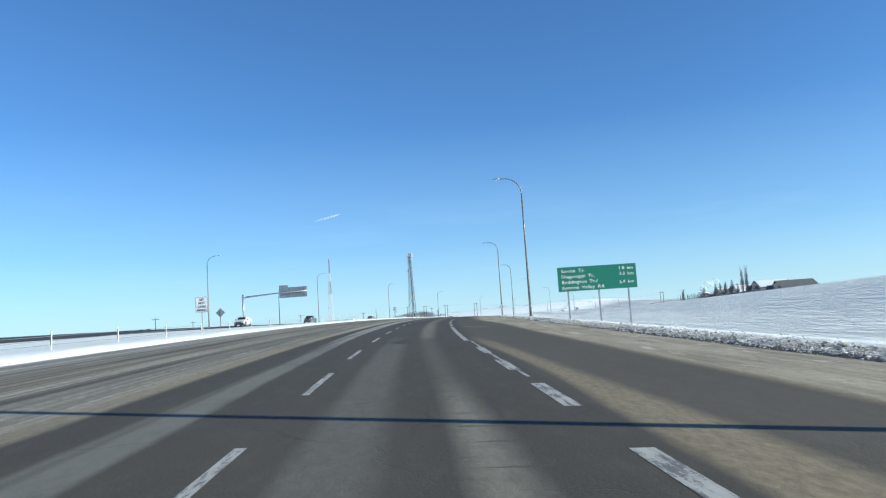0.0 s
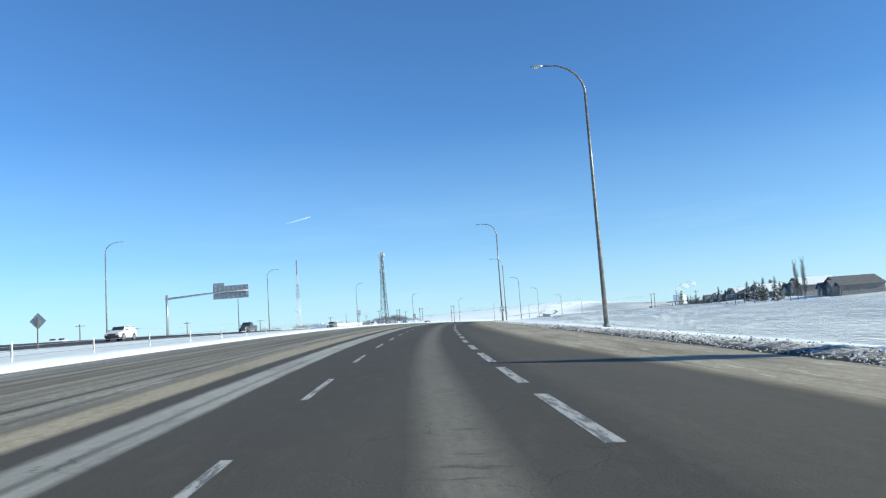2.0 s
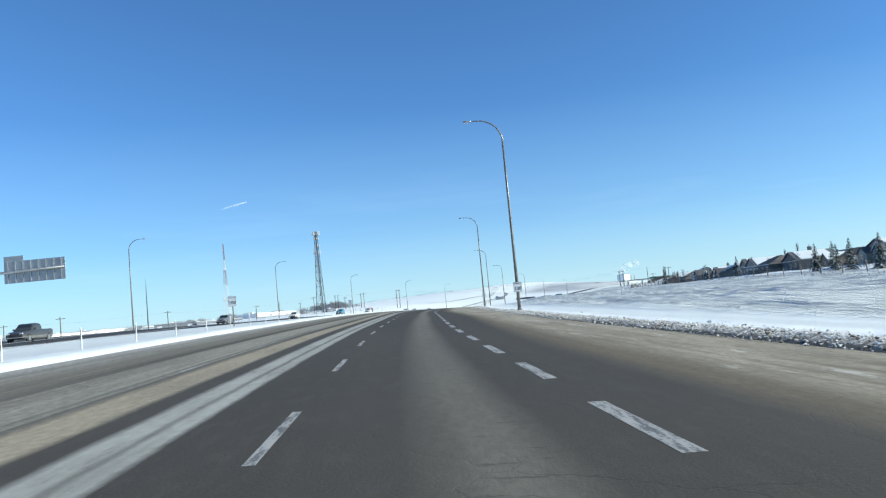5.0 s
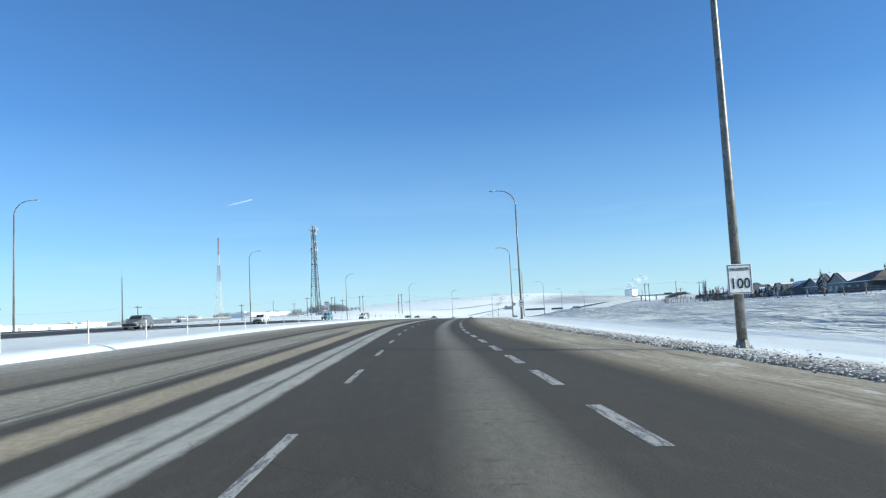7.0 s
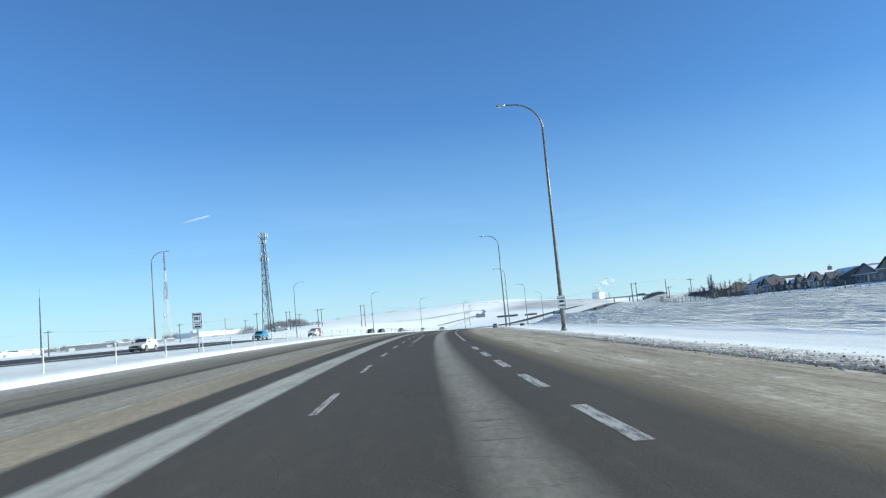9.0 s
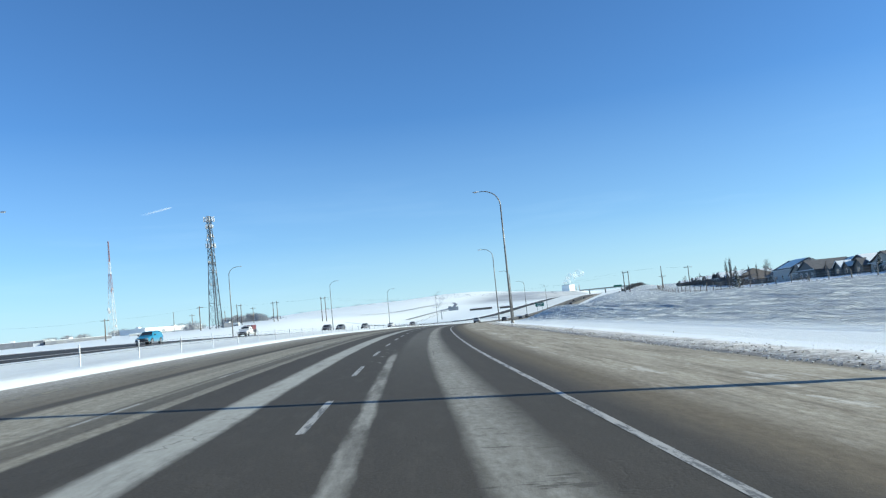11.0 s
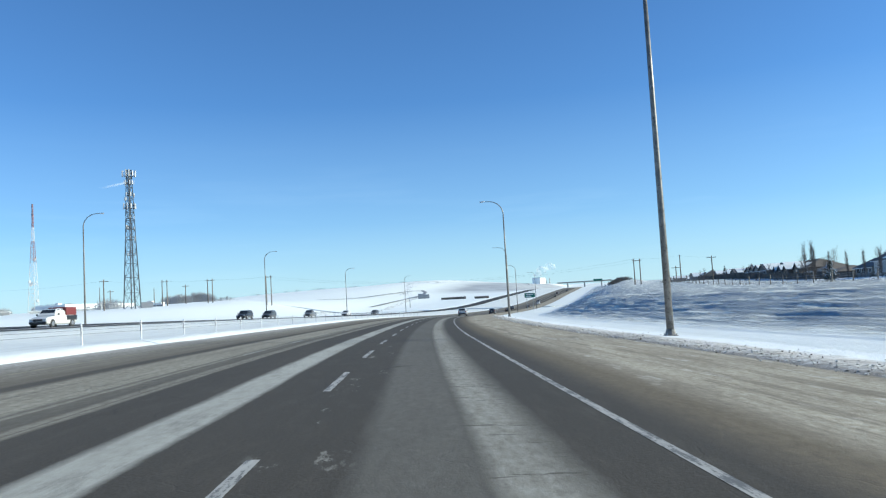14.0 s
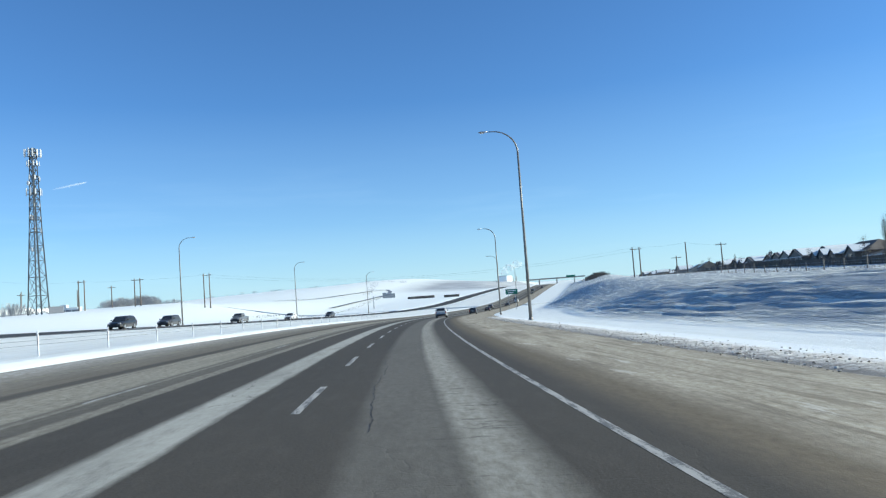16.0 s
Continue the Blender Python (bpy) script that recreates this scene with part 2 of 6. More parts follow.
def mix(nt, fac, a, b, mode="MIX"):
    n = nt.nodes.new("ShaderNodeMix")
    n.data_type = "RGBA"
    n.blend_type = mode
    for sock, val in ((n.inputs[0], fac), (n.inputs[6], a), (n.inputs[7], b)):
        if hasattr(val, "links"):
            nt.links.new(val, sock)
        elif hasattr(val, "__len__"):
            sock.default_value = (*val, 1)
        else:
            sock.default_value = val
    return n.outputs[2]


def math_(nt, op, a, b=0.0, clamp=False):
    n = nt.nodes.new("ShaderNodeMath")
    n.operation = op
    n.use_clamp = clamp
    for sock, val in ((n.inputs[0], a), (n.inputs[1], b)):
        if hasattr(val, "links"):
            nt.links.new(val, sock)
        else:
            sock.default_value = val
    return n.outputs[0]


def noise_(nt, vec, scale, detail=4, rough=0.55, stretch=None):
    if stretch is not None:
        mp = nt.nodes.new("ShaderNodeMapping")
        mp.inputs["Scale"].default_value = stretch
        nt.links.new(vec, mp.inputs[0])
        vec = mp.outputs[0]
    n = nt.nodes.new("ShaderNodeTexNoise")
    n.inputs["Scale"].default_value = scale
    n.inputs["Detail"].default_value = detail
    n.inputs["Roughness"].default_value = rough
    nt.links.new(vec, n.inputs["Vector"])
    return n.outputs[0]


def bump(nt, b, height, strength, dist):
    n = nt.nodes.new("ShaderNodeBump")
    n.inputs["Strength"].default_value = strength
    n.inputs["Distance"].default_value = dist
    nt.links.new(height, n.inputs["Height"])
    nt.links.new(n.outputs[0], b.inputs["Normal"])


def place(nt):
    return nt.nodes.new("ShaderNodeNewGeometry").outputs["Position"]


def plan_uv(nt):
    n = nt.nodes.new("ShaderNodeUVMap")
    n.uv_map = "plan"
    return n.outputs[0]


def split(nt, vec):
    n = nt.nodes.new("ShaderNodeSeparateXYZ")
    nt.links.new(vec, n.inputs[0])
    return n.outputs


def plain(name, col, rough=0.6, metal=0.0, vary=0.15, scale=3.0, grain=0.0, dirt=None):
    """Paint, wood, metal and the like: colour with large and fine variation."""
    m, nt, b = material(name, rough, metal)
    co = nt.nodes.new("ShaderNodeTexCoord").outputs["Object"]
    a = noise_(nt, co, scale, 5)
    f = noise_(nt, co, scale * 14, 3)
    lo = tuple(c * (1 - vary) for c in col)
    hi = tuple(min(1, c * (1 + vary)) for c in col)
    c = ramp(nt, a, [(0.3, lo), (0.7, hi)])
    c = mix(nt, 0.35, c, ramp(nt, f, [(0.3, lo), (0.7, hi)]))
    if dirt:
        c = mix(nt, ramp(nt, noise_(nt, co, scale * 2.7, 6, 0.7), [(0.52, 0.0), (0.68, 1.0)]), c, dirt)
    nt.links.new(c, b.inputs["Base Color"])
    if grain:
        bump(nt, b, f, grain, 0.01)
    return m


def asphalt_mat():
    """Worn winter asphalt; salt and sand lie in bands that the tyres leave between them."""
    m, nt, b = material("worn_asphalt", 0.75)
    b.inputs["Specular IOR Level"].default_value = 0.2
    uv = plan_uv(nt)
    s, u, _ = split(nt, uv)
    along = math_(nt, "DIVIDE", s, 500.0, True)

    def run(*knots):
        """A value that changes along the road: (s, value) pairs."""
        return ramp(nt, along, [(k / 500.0, v) for k, v in knots])

    def wobble(src, amount):
        return math_(nt, "MULTIPLY", math_(nt, "SUBTRACT", src, 0.5), amount)

    sway = noise_(nt, uv, 1.0, 4, 0.6, (0.045, 0.05, 1))
    fray = noise_(nt, uv, 1.0, 6, 0.7, (0.55, 2.6, 1))
    nick = noise_(nt, uv, 1.0, 5, 0.75, (2.6, 8.0, 1))
    # lateral place counted from the median edge, so that it is never negative
    v = math_(nt, "ADD", math_(nt, "ADD", u, 12.0), math_(nt, "ADD", wobble(sway, 0.16), math_(nt, "ADD", wobble(fray, 0.13), wobble(nick, 0.07))))

    def band(lo, hi, soft_lo, soft_hi):
        rise = math_(nt, "ADD", math_(nt, "DIVIDE", math_(nt, "SUBTRACT", v, lo), soft_lo), 0.5, True)
        fall = math_(nt, "ADD", math_(nt, "DIVIDE", math_(nt, "SUBTRACT", hi, v), soft_hi), 0.5, True)
        return math_(nt, "MULTIPLY", rise, fall)

    grit = noise_(nt, uv, 28.0, 3, 0.7)
    dark = ramp(nt, grit, [(0.3, (0.045, 0.039, 0.0315)), (0.7, (0.076, 0.067, 0.0545))])
    fade = noise_(nt, uv, 1.0, 4, 0.6, (0.03, 0.35, 1))
    dark = mix(nt, ramp(nt, fade, [(0.35, 0.0), (0.75, 0.55)]), dark, (0.092, 0.080, 0.0645))
    mott = noise_(nt, uv, 1.0, 6, 0.72, (0.9, 3.4, 1))
    col = mix(nt, ramp(nt, mott, [(0.5, 0.0), (0.72, 0.5)]), dark, (0.100, 0.088, 0.071))
    patch = noise_(nt, uv, 1.0, 6, 0.66, (0.16, 0.8, 1))
    cover = ramp(nt, patch, [(0.25, 0.72), (0.55, 1.1)])
    grain = noise_(nt, uv, 6.0, 6, 0.72, (0.6, 1.4, 1))

    def lay(under, mask, tone, deep):
        """Dust of one tone over what lies under it."""
        c = mix(nt, ramp(nt, grain, [(0.3, 0.0), (0.7, 1.0)]), deep, tone)
        return mix(nt, math_(nt, "MULTIPLY", mask, cover, True), under, c)

    # passing lane and inner shoulder: many narrow tracks early, broad grey sand later
    late = run((85, 0.0), (150, 1.0))
    lines = noise_(nt, uv, 1.0, 6, 0.7, (0.014, 1.9, 1))
    thin = noise_(nt, uv, 1.0, 5, 0.75, (0.012, 5.2, 1))
    tracks = ramp(nt, math_(nt, "ADD", math_(nt, "MULTIPLY", lines, 0.65), math_(nt, "MULTIPLY", thin, 0.35)), [(0.43, 0.06), (0.47, 0.35), (0.52, 0.55), (0.56, 0.85)])
    broad = ramp(nt, math_(nt, "DIVIDE", v, 8.0, True), [(0.0, 0.98), (0.125, 0.95), (0.25, 0.76), (0.4, 0.55), (0.51, 0.46), (0.535, 0.05), (0.572, 0.06), (0.60, 0.82), (0.77, 0.86), (0.787, 0.2), (0.802, 0.75), (0.812, 0.24), (0.862, 0.2), (0.872, 0.68), (0.9, 0.62), (0.91, 0.0)])
    broad = math_(nt, "MULTIPLY", broad, ramp(nt, lines, [(0.3, 0.75), (0.6, 1.1)]), True)
    broad = math_(nt, "MULTIPLY", broad, ramp(nt, thin, [(0.36, 0.3), (0.42, 1.0)]), True)
    left = math_(nt, "MULTIPLY", mix(nt, late, tracks, broad), band(0.0, run((0, 7.1), (44, 7.0), (80, 6.6), (134, 6.7), (166, 6.6), (201, 6.8), (213, 6.5), (240, 7.3), (400, 7.4)), 0.2, 0.14))
    tone = ramp(nt, math_(nt, "DIVIDE", v, 8.0, True), [(0.0, (0.68, 0.685, 0.675)), (0.12, (0.58, 0.575, 0.555)), (0.3, (0.42, 0.40, 0.355)), (0.5, (0.36, 0.315, 0.24)), (0.6, (0.42, 0.395, 0.325)), (0.78, (0.43, 0.41, 0.345))])
    left = math_(nt, "MULTIPLY", left, run((210, 1.0), (290, 0.92)))
    col = lay(col, left, tone, (0.20, 0.175, 0.13))
    # tan sand between the passing lane's wheel tracks
    tan = math_(nt, "MULTIPLY", band(run((0, 6.9), (44, 7.05), (78, 6.63), (134, 6.73), (166, 7.04), (201, 6.95), (213, 6.22), (260, 6.3)), run((0, 7.5), (44, 7.61), (78, 7.61), (134, 7.64), (166, 7.74), (201, 7.71), (213, 7.44), (260, 7.2)), 0.25, 0.18), run((0, 0.45), (30, 0.55), (50, 0.8), (205, 0.85), (235, 0.45), (262, 0.0)))
    col = lay(col, tan, (0.47, 0.405, 0.30), (0.27, 0.225, 0.155))
    # pale strip beside the lane dashes
    pale = band(run((0, 8.3), (20, 8.55), (44, 8.18), (77, 8.09), (132, 8.2), (166, 8.33), (201, 8.4), (213, 8.2), (269, 8.4), (301, 8.3), (324, 8.45), (400, 8.5)), run((0, 9.1), (20, 9.08), (44, 8.89), (77, 8.88), (132, 9.02), (166, 9.24), (201, 9.23), (213, 8.95), (269, 9.0), (301, 9.04), (324, 9.1), (400, 9.15)), 0.16, 0.12)
    split_line = math_(nt, "MULTIPLY", band(run((0, 8.45), (44, 8.5), (132, 8.6), (166, 8.82), (213, 8.6)), run((0, 8.6), (44, 8.62), (132, 8.72), (166, 8.94), (213, 8.7)), 0.08, 0.08), run((0, 0.4), (44, 0.8), (76, 0.1), (120, 0.5), (150, 0.85), (185, 0.8), (213, 0.2), (240, 0.0)))
    pale = math_(nt, "MULTIPLY", math_(nt, "MULTIPLY", pale, math_(nt, "SUBTRACT", 1.0, split_line)), run((0, 0.22), (25, 0.28), (42, 0.6), (76, 0.8), (130, 0.85), (250, 0.86)))
    pale = math_(nt, "MULTIPLY", pale, ramp(nt, noise_(nt, uv, 1.0, 7, 0.75, (0.5, 2.4, 1)), [(0.34, 0.65), (0.46, 0.98), (0.6, 1.06)]), True)
    col = lay(col, pale, (0.44, 0.435, 0.395), (0.34, 0.335, 0.30))
    # our lane: pale crown under the car, with cross cracks
    crown = math_(nt, "MULTIPLY", band(run((0, 12.2), (9, 12.23), (32, 12.0), (43, 11.93), (76, 11.81), (132, 11.75), (166, 11.91), (200, 12.14), (268, 12.05), (301, 12.12), (400, 12.1)), run((0, 12.7), (33, 12.5), (43, 12.62), (76, 12.55), (132, 12.72), (166, 12.9), (200, 12.85), (268, 12.75), (301, 12.72), (400, 12.75)), run((0, 0.25), (40, 0.3), (110, 0.7), (180, 0.6), (215, 0.3), (260, 0.18)), run((0, 0.35), (120, 0.5), (260, 0.45))), run((0, 0.5), (9, 0.5), (14, 0.15), (31, 0.12), (34, 0.4), (60, 0.36), (130, 0.32), (200, 0.44), (262, 0.72), (400, 0.76)))
    col = lay(col, crown, mix(nt, run((150, 0.0), (260, 1.0)), (0.37, 0.335, 0.27), (0.43, 0.42, 0.375)), (0.21, 0.195, 0.16))
    grey = math_(nt, "MULTIPLY", band(run((0, 10.7), (50, 10.7), (260, 11.02), (400, 11.0)), run((0, 11.45), (50, 11.4), (260, 12.1), (400, 12.1)), 0.2, 0.3), run((0, 0.2), (28, 0.18), (36, 0.0), (262, 0.0), (292, 0.24), (400, 0.26)))
    col = lay(col, grey, (0.36, 0.35, 0.315), (0.20, 0.19, 0.165))
    worn = math_(nt, "MULTIPLY", band(10.7, 10.93, 0.08, 0.08), run((240, 0.0), (252, 0.7), (274, 0.7), (279, 0.0)))
    worn = math_(nt, "MULTIPLY", worn, ramp(nt, patch, [(0.42, 0.2), (0.55, 1.0)]))
    col = lay(col, worn, (0.42, 0.41, 0.37), (0.26, 0.25, 0.22))
    flake = math_(nt, "MULTIPLY", math_(nt, "MULTIPLY", band(10.1, 10.9, 0.3, 0.3), ramp(nt, noise_(nt, uv, 1.0, 6, 0.75, (0.7, 2.2, 1)), [(0.60, 0.0), (0.65, 0.6)])), run((262, 0.0), (272, 1.0), (340, 1.0), (352, 0.0)))
    col = lay(col, flake, (0.40, 0.38, 0.34), (0.26, 0.25, 0.22))
    # thin dust over the merging lane
    dusty = math_(nt, "MULTIPLY", band(14.3, 17.6, 0.5, 0.5), run((0, 0.13), (80, 0.13), (125, 0.0)))
    col = lay(col, dusty, (0.30, 0.26, 0.20), (0.18, 0.155, 0.115))
    # sand in the nose of the merging lane
    gore = math_(nt, "MULTIPLY", band(run((0, 14.15), (9, 14.25), (14, 14.45), (20, 14.38), (27, 14.1), (33, 14.0)), run((0, 15.3), (9, 15.15), (14, 15.0), (20, 14.86), (27, 14.75), (33, 14.3)), 0.2, 0.3), run((0, 0.7), (20, 0.6), (28, 0.4), (34, 0.0)))
    col = lay(col, gore, (0.36, 0.295, 0.195), (0.17, 0.135, 0.09))
    # outer shoulder: a brown damp fringe, then pale sand
    edge = run((0, 17.5), (58, 17.45), (76, 16.5), (89, 16.25), (133, 15.45), (168, 15.95), (200, 15.2), (250, 14.55), (270, 14.45), (324, 14.55), (500, 14.5))
    fringe = band(edge, 30.0, run((0, 0.2), (70, 0.2), (133, 0.9), (168, 0.5), (250, 0.7), (400, 0.7)), 1.0)
    col = lay(col, math_(nt, "MULTIPLY", fringe, run((0, 0.75), (133, 0.8), (270, 0.75))), (0.215, 0.175, 0.12), (0.125, 0.10, 0.068))
    sand = band(math_(nt, "ADD", edge, run((0, 0.25), (70, 0.3), (133, 1.3), (168, 0.7), (250, 1.0), (400, 1.0))), 30.0, run((0, 0.3), (70, 0.4), (133, 1.2), (250, 0.9)), 1.0)
    pool = ramp(nt, noise_(nt, uv, 1.0, 8, 0.72, (0.14, 0.75, 1)), [(0.42, 1.0), (0.5, 0.55), (0.58, 0.25)])
    col = lay(col, math_(nt, "MULTIPLY", sand, math_(nt, "SUBTRACT", 1.0, math_(nt, "MULTIPLY", math_(nt, "SUBTRACT", 1.0, pool), 0.55))), mix(nt, run((120, 0.0), (240, 1.0)), (0.46, 0.405, 0.31), (0.53, 0.485, 0.395)), (0.28, 0.242, 0.178))
    scrape = math_(nt, "MULTIPLY", sand, ramp(nt, noise_(nt, uv, 1.0, 6, 0.7, (0.34, 1.5, 1)), [(0.58, 0.0), (0.64, 0.6)]))
    col = mix(nt, scrape, col, (0.62, 0.59, 0.525))
    ruts = math_(nt, "MULTIPLY", sand, ramp(nt, noise_(nt, uv, 1.0, 6, 0.72, (0.14, 2.3, 1)), [(0.52, 0.0), (0.6, 0.6)]))
    col = mix(nt, ruts, col, (0.15, 0.125, 0.09))
    speck = math_(nt, "MULTIPLY", sand, ramp(nt, noise_(nt, uv, 1.0, 6, 0.78, (3.0, 8.0, 1)), [(0.54, 0.0), (0.63, 0.6)]))
    col = mix(nt, speck, col, (0.20, 0.165, 0.118))
    # cracks
    vor = nt.nodes.new("ShaderNodeTexVoronoi")
    vor.feature = "DISTANCE_TO_EDGE"
    vor.inputs["Scale"].default_value = 0.42
    wob = nt.nodes.new("ShaderNodeVectorMath")
    wob.operation = "ADD"
    nz = nt.nodes.new("ShaderNodeTexNoise")
    nz.inputs["Scale"].default_value = 1.1
    nz.inputs["Detail"].default_value = 6
    nt.links.new(uv, nz.inputs["Vector"])
    nt.links.new(uv, wob.inputs[0])
    nt.links.new(nz.outputs[1], wob.inputs[1])
    nt.links.new(wob.outputs[0], vor.inputs["Vector"])
    crack = ramp(nt, vor.outputs["Distance"], [(0.0, 0.5), (0.007, 0.0)])
    where = math_(nt, "MULTIPLY", ramp(nt, noise_(nt, uv, 0.16, 2), [(0.54, 0.0), (0.60, 1.0)]), band(1.0, 14.3, 0.5, 0.5))
    ladder = ramp(nt, noise_(nt, uv, 1.0, 5, 0.7, (4.2, 0.9, 1)), [(0.585, 0.0), (0.63, 0.75)])
    ladder = math_(nt, "MULTIPLY", ladder, band(11.85, 13.0, 0.2, 0.2))
    col = mix(nt, ladder, col, (0.075, 0.067, 0.056))
    col = mix(nt, math_(nt, "MULTIPLY", crack, where), col, (0.028, 0.026, 0.024))
    nt.links.new(col, b.inputs["Base Color"])
    b.inputs["Roughness"].default_value = 0.8
    rough = math_(nt, "MULTIPLY", noise_(nt, uv, 1.0, 6, 0.7, (0.45, 3.2, 1)), math_(nt, "MULTIPLY", sand, 5.0))
    bump(nt, b, math_(nt, "ADD", math_(nt, "ADD", grit, rough), math_(nt, "MULTIPLY", crack, -0.8)), 0.3, 0.014)
    return m


def marking_mat(name, col):
    """Road paint, scraped and cracked."""
    m, nt, b = material(name, 0.7)
    uv = plan_uv(nt)
    wear = noise_(nt, uv, 1.0, 6, 0.7, (1.2, 9, 1))
    chip = noise_(nt, uv, 22, 3, 0.7)
    k = math_(nt, "ADD", math_(nt, "MULTIPLY", wear, 0.75), math_(nt, "MULTIPLY", chip, 0.3))
    c = mix(nt, ramp(nt, k, [(0.52, 0.0), (0.57, 0.85)]), ramp(nt, wear, [(0.3, col), (0.6, tuple(a * 0.75 for a in col))]), (0.09, 0.09, 0.088))
    nt.links.new(c, b.inputs["Base Color"])
    bump(nt, b, chip, 0.3, 0.004)
    return m


def snow_mat():
    """Wind-packed snow: drifts with their shade put into the colour, ripples, stubble coming through."""
    m, nt, b = material("wind_packed_snow", 0.55)
    uv = plan_uv(nt)
    s, u, _ = split(nt, uv)
    drift = noise_(nt, uv, 1.0, 5, 0.6, (0.05, 0.35, 1))
    rip = noise_(nt, uv, 1.0, 6, 0.62, (0.22, 1.1, 1))
    fine = noise_(nt, uv, 5.5, 5, 0.65)
    c = ramp(nt, rip, [(0.3, (0.875, 0.91, 0.885)), (0.7, (0.92, 0.95, 0.92))])
    fld = math_(nt, "DIVIDE", math_(nt, "SUBTRACT", u, ramp(nt, math_(nt, "DIVIDE", s, 1000.0, True), [(0.42, 12.0), (0.51, 22.0)])), 30.0, True)
    lay = noise_(nt, uv, 1.0, 8, 0.72, (0.1, 1.0, 1))
    lay = math_(nt, "ADD", lay, ramp(nt, math_(nt, "DIVIDE", s, 1000.0, True), [(0.12, -0.01), (0.2, 0.0), (0.30, 0.03)]))
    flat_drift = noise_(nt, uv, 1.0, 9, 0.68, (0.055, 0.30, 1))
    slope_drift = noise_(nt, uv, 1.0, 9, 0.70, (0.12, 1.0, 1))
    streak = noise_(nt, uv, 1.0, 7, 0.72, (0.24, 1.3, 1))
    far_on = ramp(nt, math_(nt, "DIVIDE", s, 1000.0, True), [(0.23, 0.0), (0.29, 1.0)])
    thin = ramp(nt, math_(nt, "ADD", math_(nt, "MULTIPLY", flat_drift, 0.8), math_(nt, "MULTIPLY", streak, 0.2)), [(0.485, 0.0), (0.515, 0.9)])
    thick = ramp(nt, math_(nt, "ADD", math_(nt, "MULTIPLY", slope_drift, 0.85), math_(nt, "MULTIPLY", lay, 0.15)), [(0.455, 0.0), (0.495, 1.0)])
    # bluish shade on the drifts' lee sides, painted into the snow colour
    drift_shade = mix(nt, far_on, thin, thick)
    drift_shade = math_(nt, "MULTIPLY", drift_shade, ramp(nt, fld, [(0.05, 0.0), (0.13, 1.0)]))
    drift_shade = math_(nt, "MULTIPLY", drift_shade, ramp(nt, math_(nt, "DIVIDE", s, 1000.0, True), [(0.06, 0.15), (0.14, 0.5), (0.19, 0.74), (0.25, 0.92)]))
    c = mix(nt, drift_shade, c, (0.28, 0.33, 0.395))
    stub = ramp(nt, noise_(nt, uv, 1.0, 7, 0.75, (0.35, 1.4, 1)), [(0.66, 0.0), (0.74, 0.7)])
    stub = math_(nt, "MULTIPLY", stub, ramp(nt, fld, [(0.2, 0.0), (0.9, 1.0)]))
    c = mix(nt, stub, c, (0.33, 0.30, 0.25))
    med = ramp(nt, math_(nt, "DIVIDE", math_(nt, "ADD", u, 40.0), 30.0, True), [(0.18, 0.0), (0.3, 1.0), (0.86, 1.0), (0.9, 0.55), (0.97, 0.5)])
    c = mix(nt, math_(nt, "MULTIPLY", med, ramp(nt, noise_(nt, uv, 1.0, 7, 0.7, (0.16, 2.2, 1)), [(0.36, 0.2), (0.62, 0.85)])), c, (0.665, 0.66, 0.61))
    far = ramp(nt, noise_(nt, uv, 1.0, 6, 0.6, (0.004, 0.02, 1)), [(0.56, 0.0), (0.62, 0.12)])
    away = ramp(nt, math_(nt, "DIVIDE", s, 4000.0, True), [(0.17, 0.0), (0.4, 0.35)])
    c = mix(nt, math_(nt, "MULTIPLY", far, away), c, (0.46, 0.45, 0.44))
    # ploughed stubble on the far slope
    ps = ramp(nt, math_(nt, "DIVIDE", math_(nt, "ADD", s, math_(nt, "MULTIPLY", far, 150.0)), 2000.0, True), [(0.52, 0.0), (0.56, 1.0), (0.80, 1.0), (0.86, 0.0)])
    pu = ramp(nt, math_(nt, "DIVIDE", math_(nt, "ADD", u, 400.0), 400.0, True), [(0.60, 0.0), (0.70, 1.0), (0.865, 1.0), (0.875, 0.0)])
    plough = math_(nt, "MULTIPLY", math_(nt, "MULTIPLY", ps, pu), ramp(nt, noise_(nt, uv, 1.0, 6, 0.7, (0.03, 0.03, 1)), [(0.3, 0.45), (0.6, 0.85)]))
    c = mix(nt, plough, c, (0.30, 0.30, 0.31))
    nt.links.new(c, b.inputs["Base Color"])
    sast = noise_(nt, uv, 1.0, 6, 0.66, (0.13, 1.0, 1))
    sast = math_(nt, "ABSOLUTE", math_(nt, "SUBTRACT", sast, 0.5))
    open_ = ramp(nt, fld, [(0.03, 0.0), (0.16, 1.0)])
    h = math_(nt, "ADD", math_(nt, "MULTIPLY", rip, math_(nt, "ADD", math_(nt, "MULTIPLY", open_, 1.4), 0.08)), math_(nt, "MULTIPLY", fine, 0.10))
    h = math_(nt, "ADD", h, math_(nt, "MULTIPLY", drift, math_(nt, "ADD", math_(nt, "MULTIPLY", open_, 0.8), 0.15)))
    h = math_(nt, "SUBTRACT", h, math_(nt, "MULTIPLY", sast, math_(nt, "MULTIPLY", open_, 3.0)))
    h = math_(nt, "ADD", h, math_(nt, "MULTIPLY", streak, math_(nt, "MULTIPLY", open_, 0.7)))
    h = math_(nt, "SUBTRACT", h, math_(nt, "MULTIPLY", drift_shade, 0.3))
    bump(nt, b, h, 1.0, 0.45)
    return m


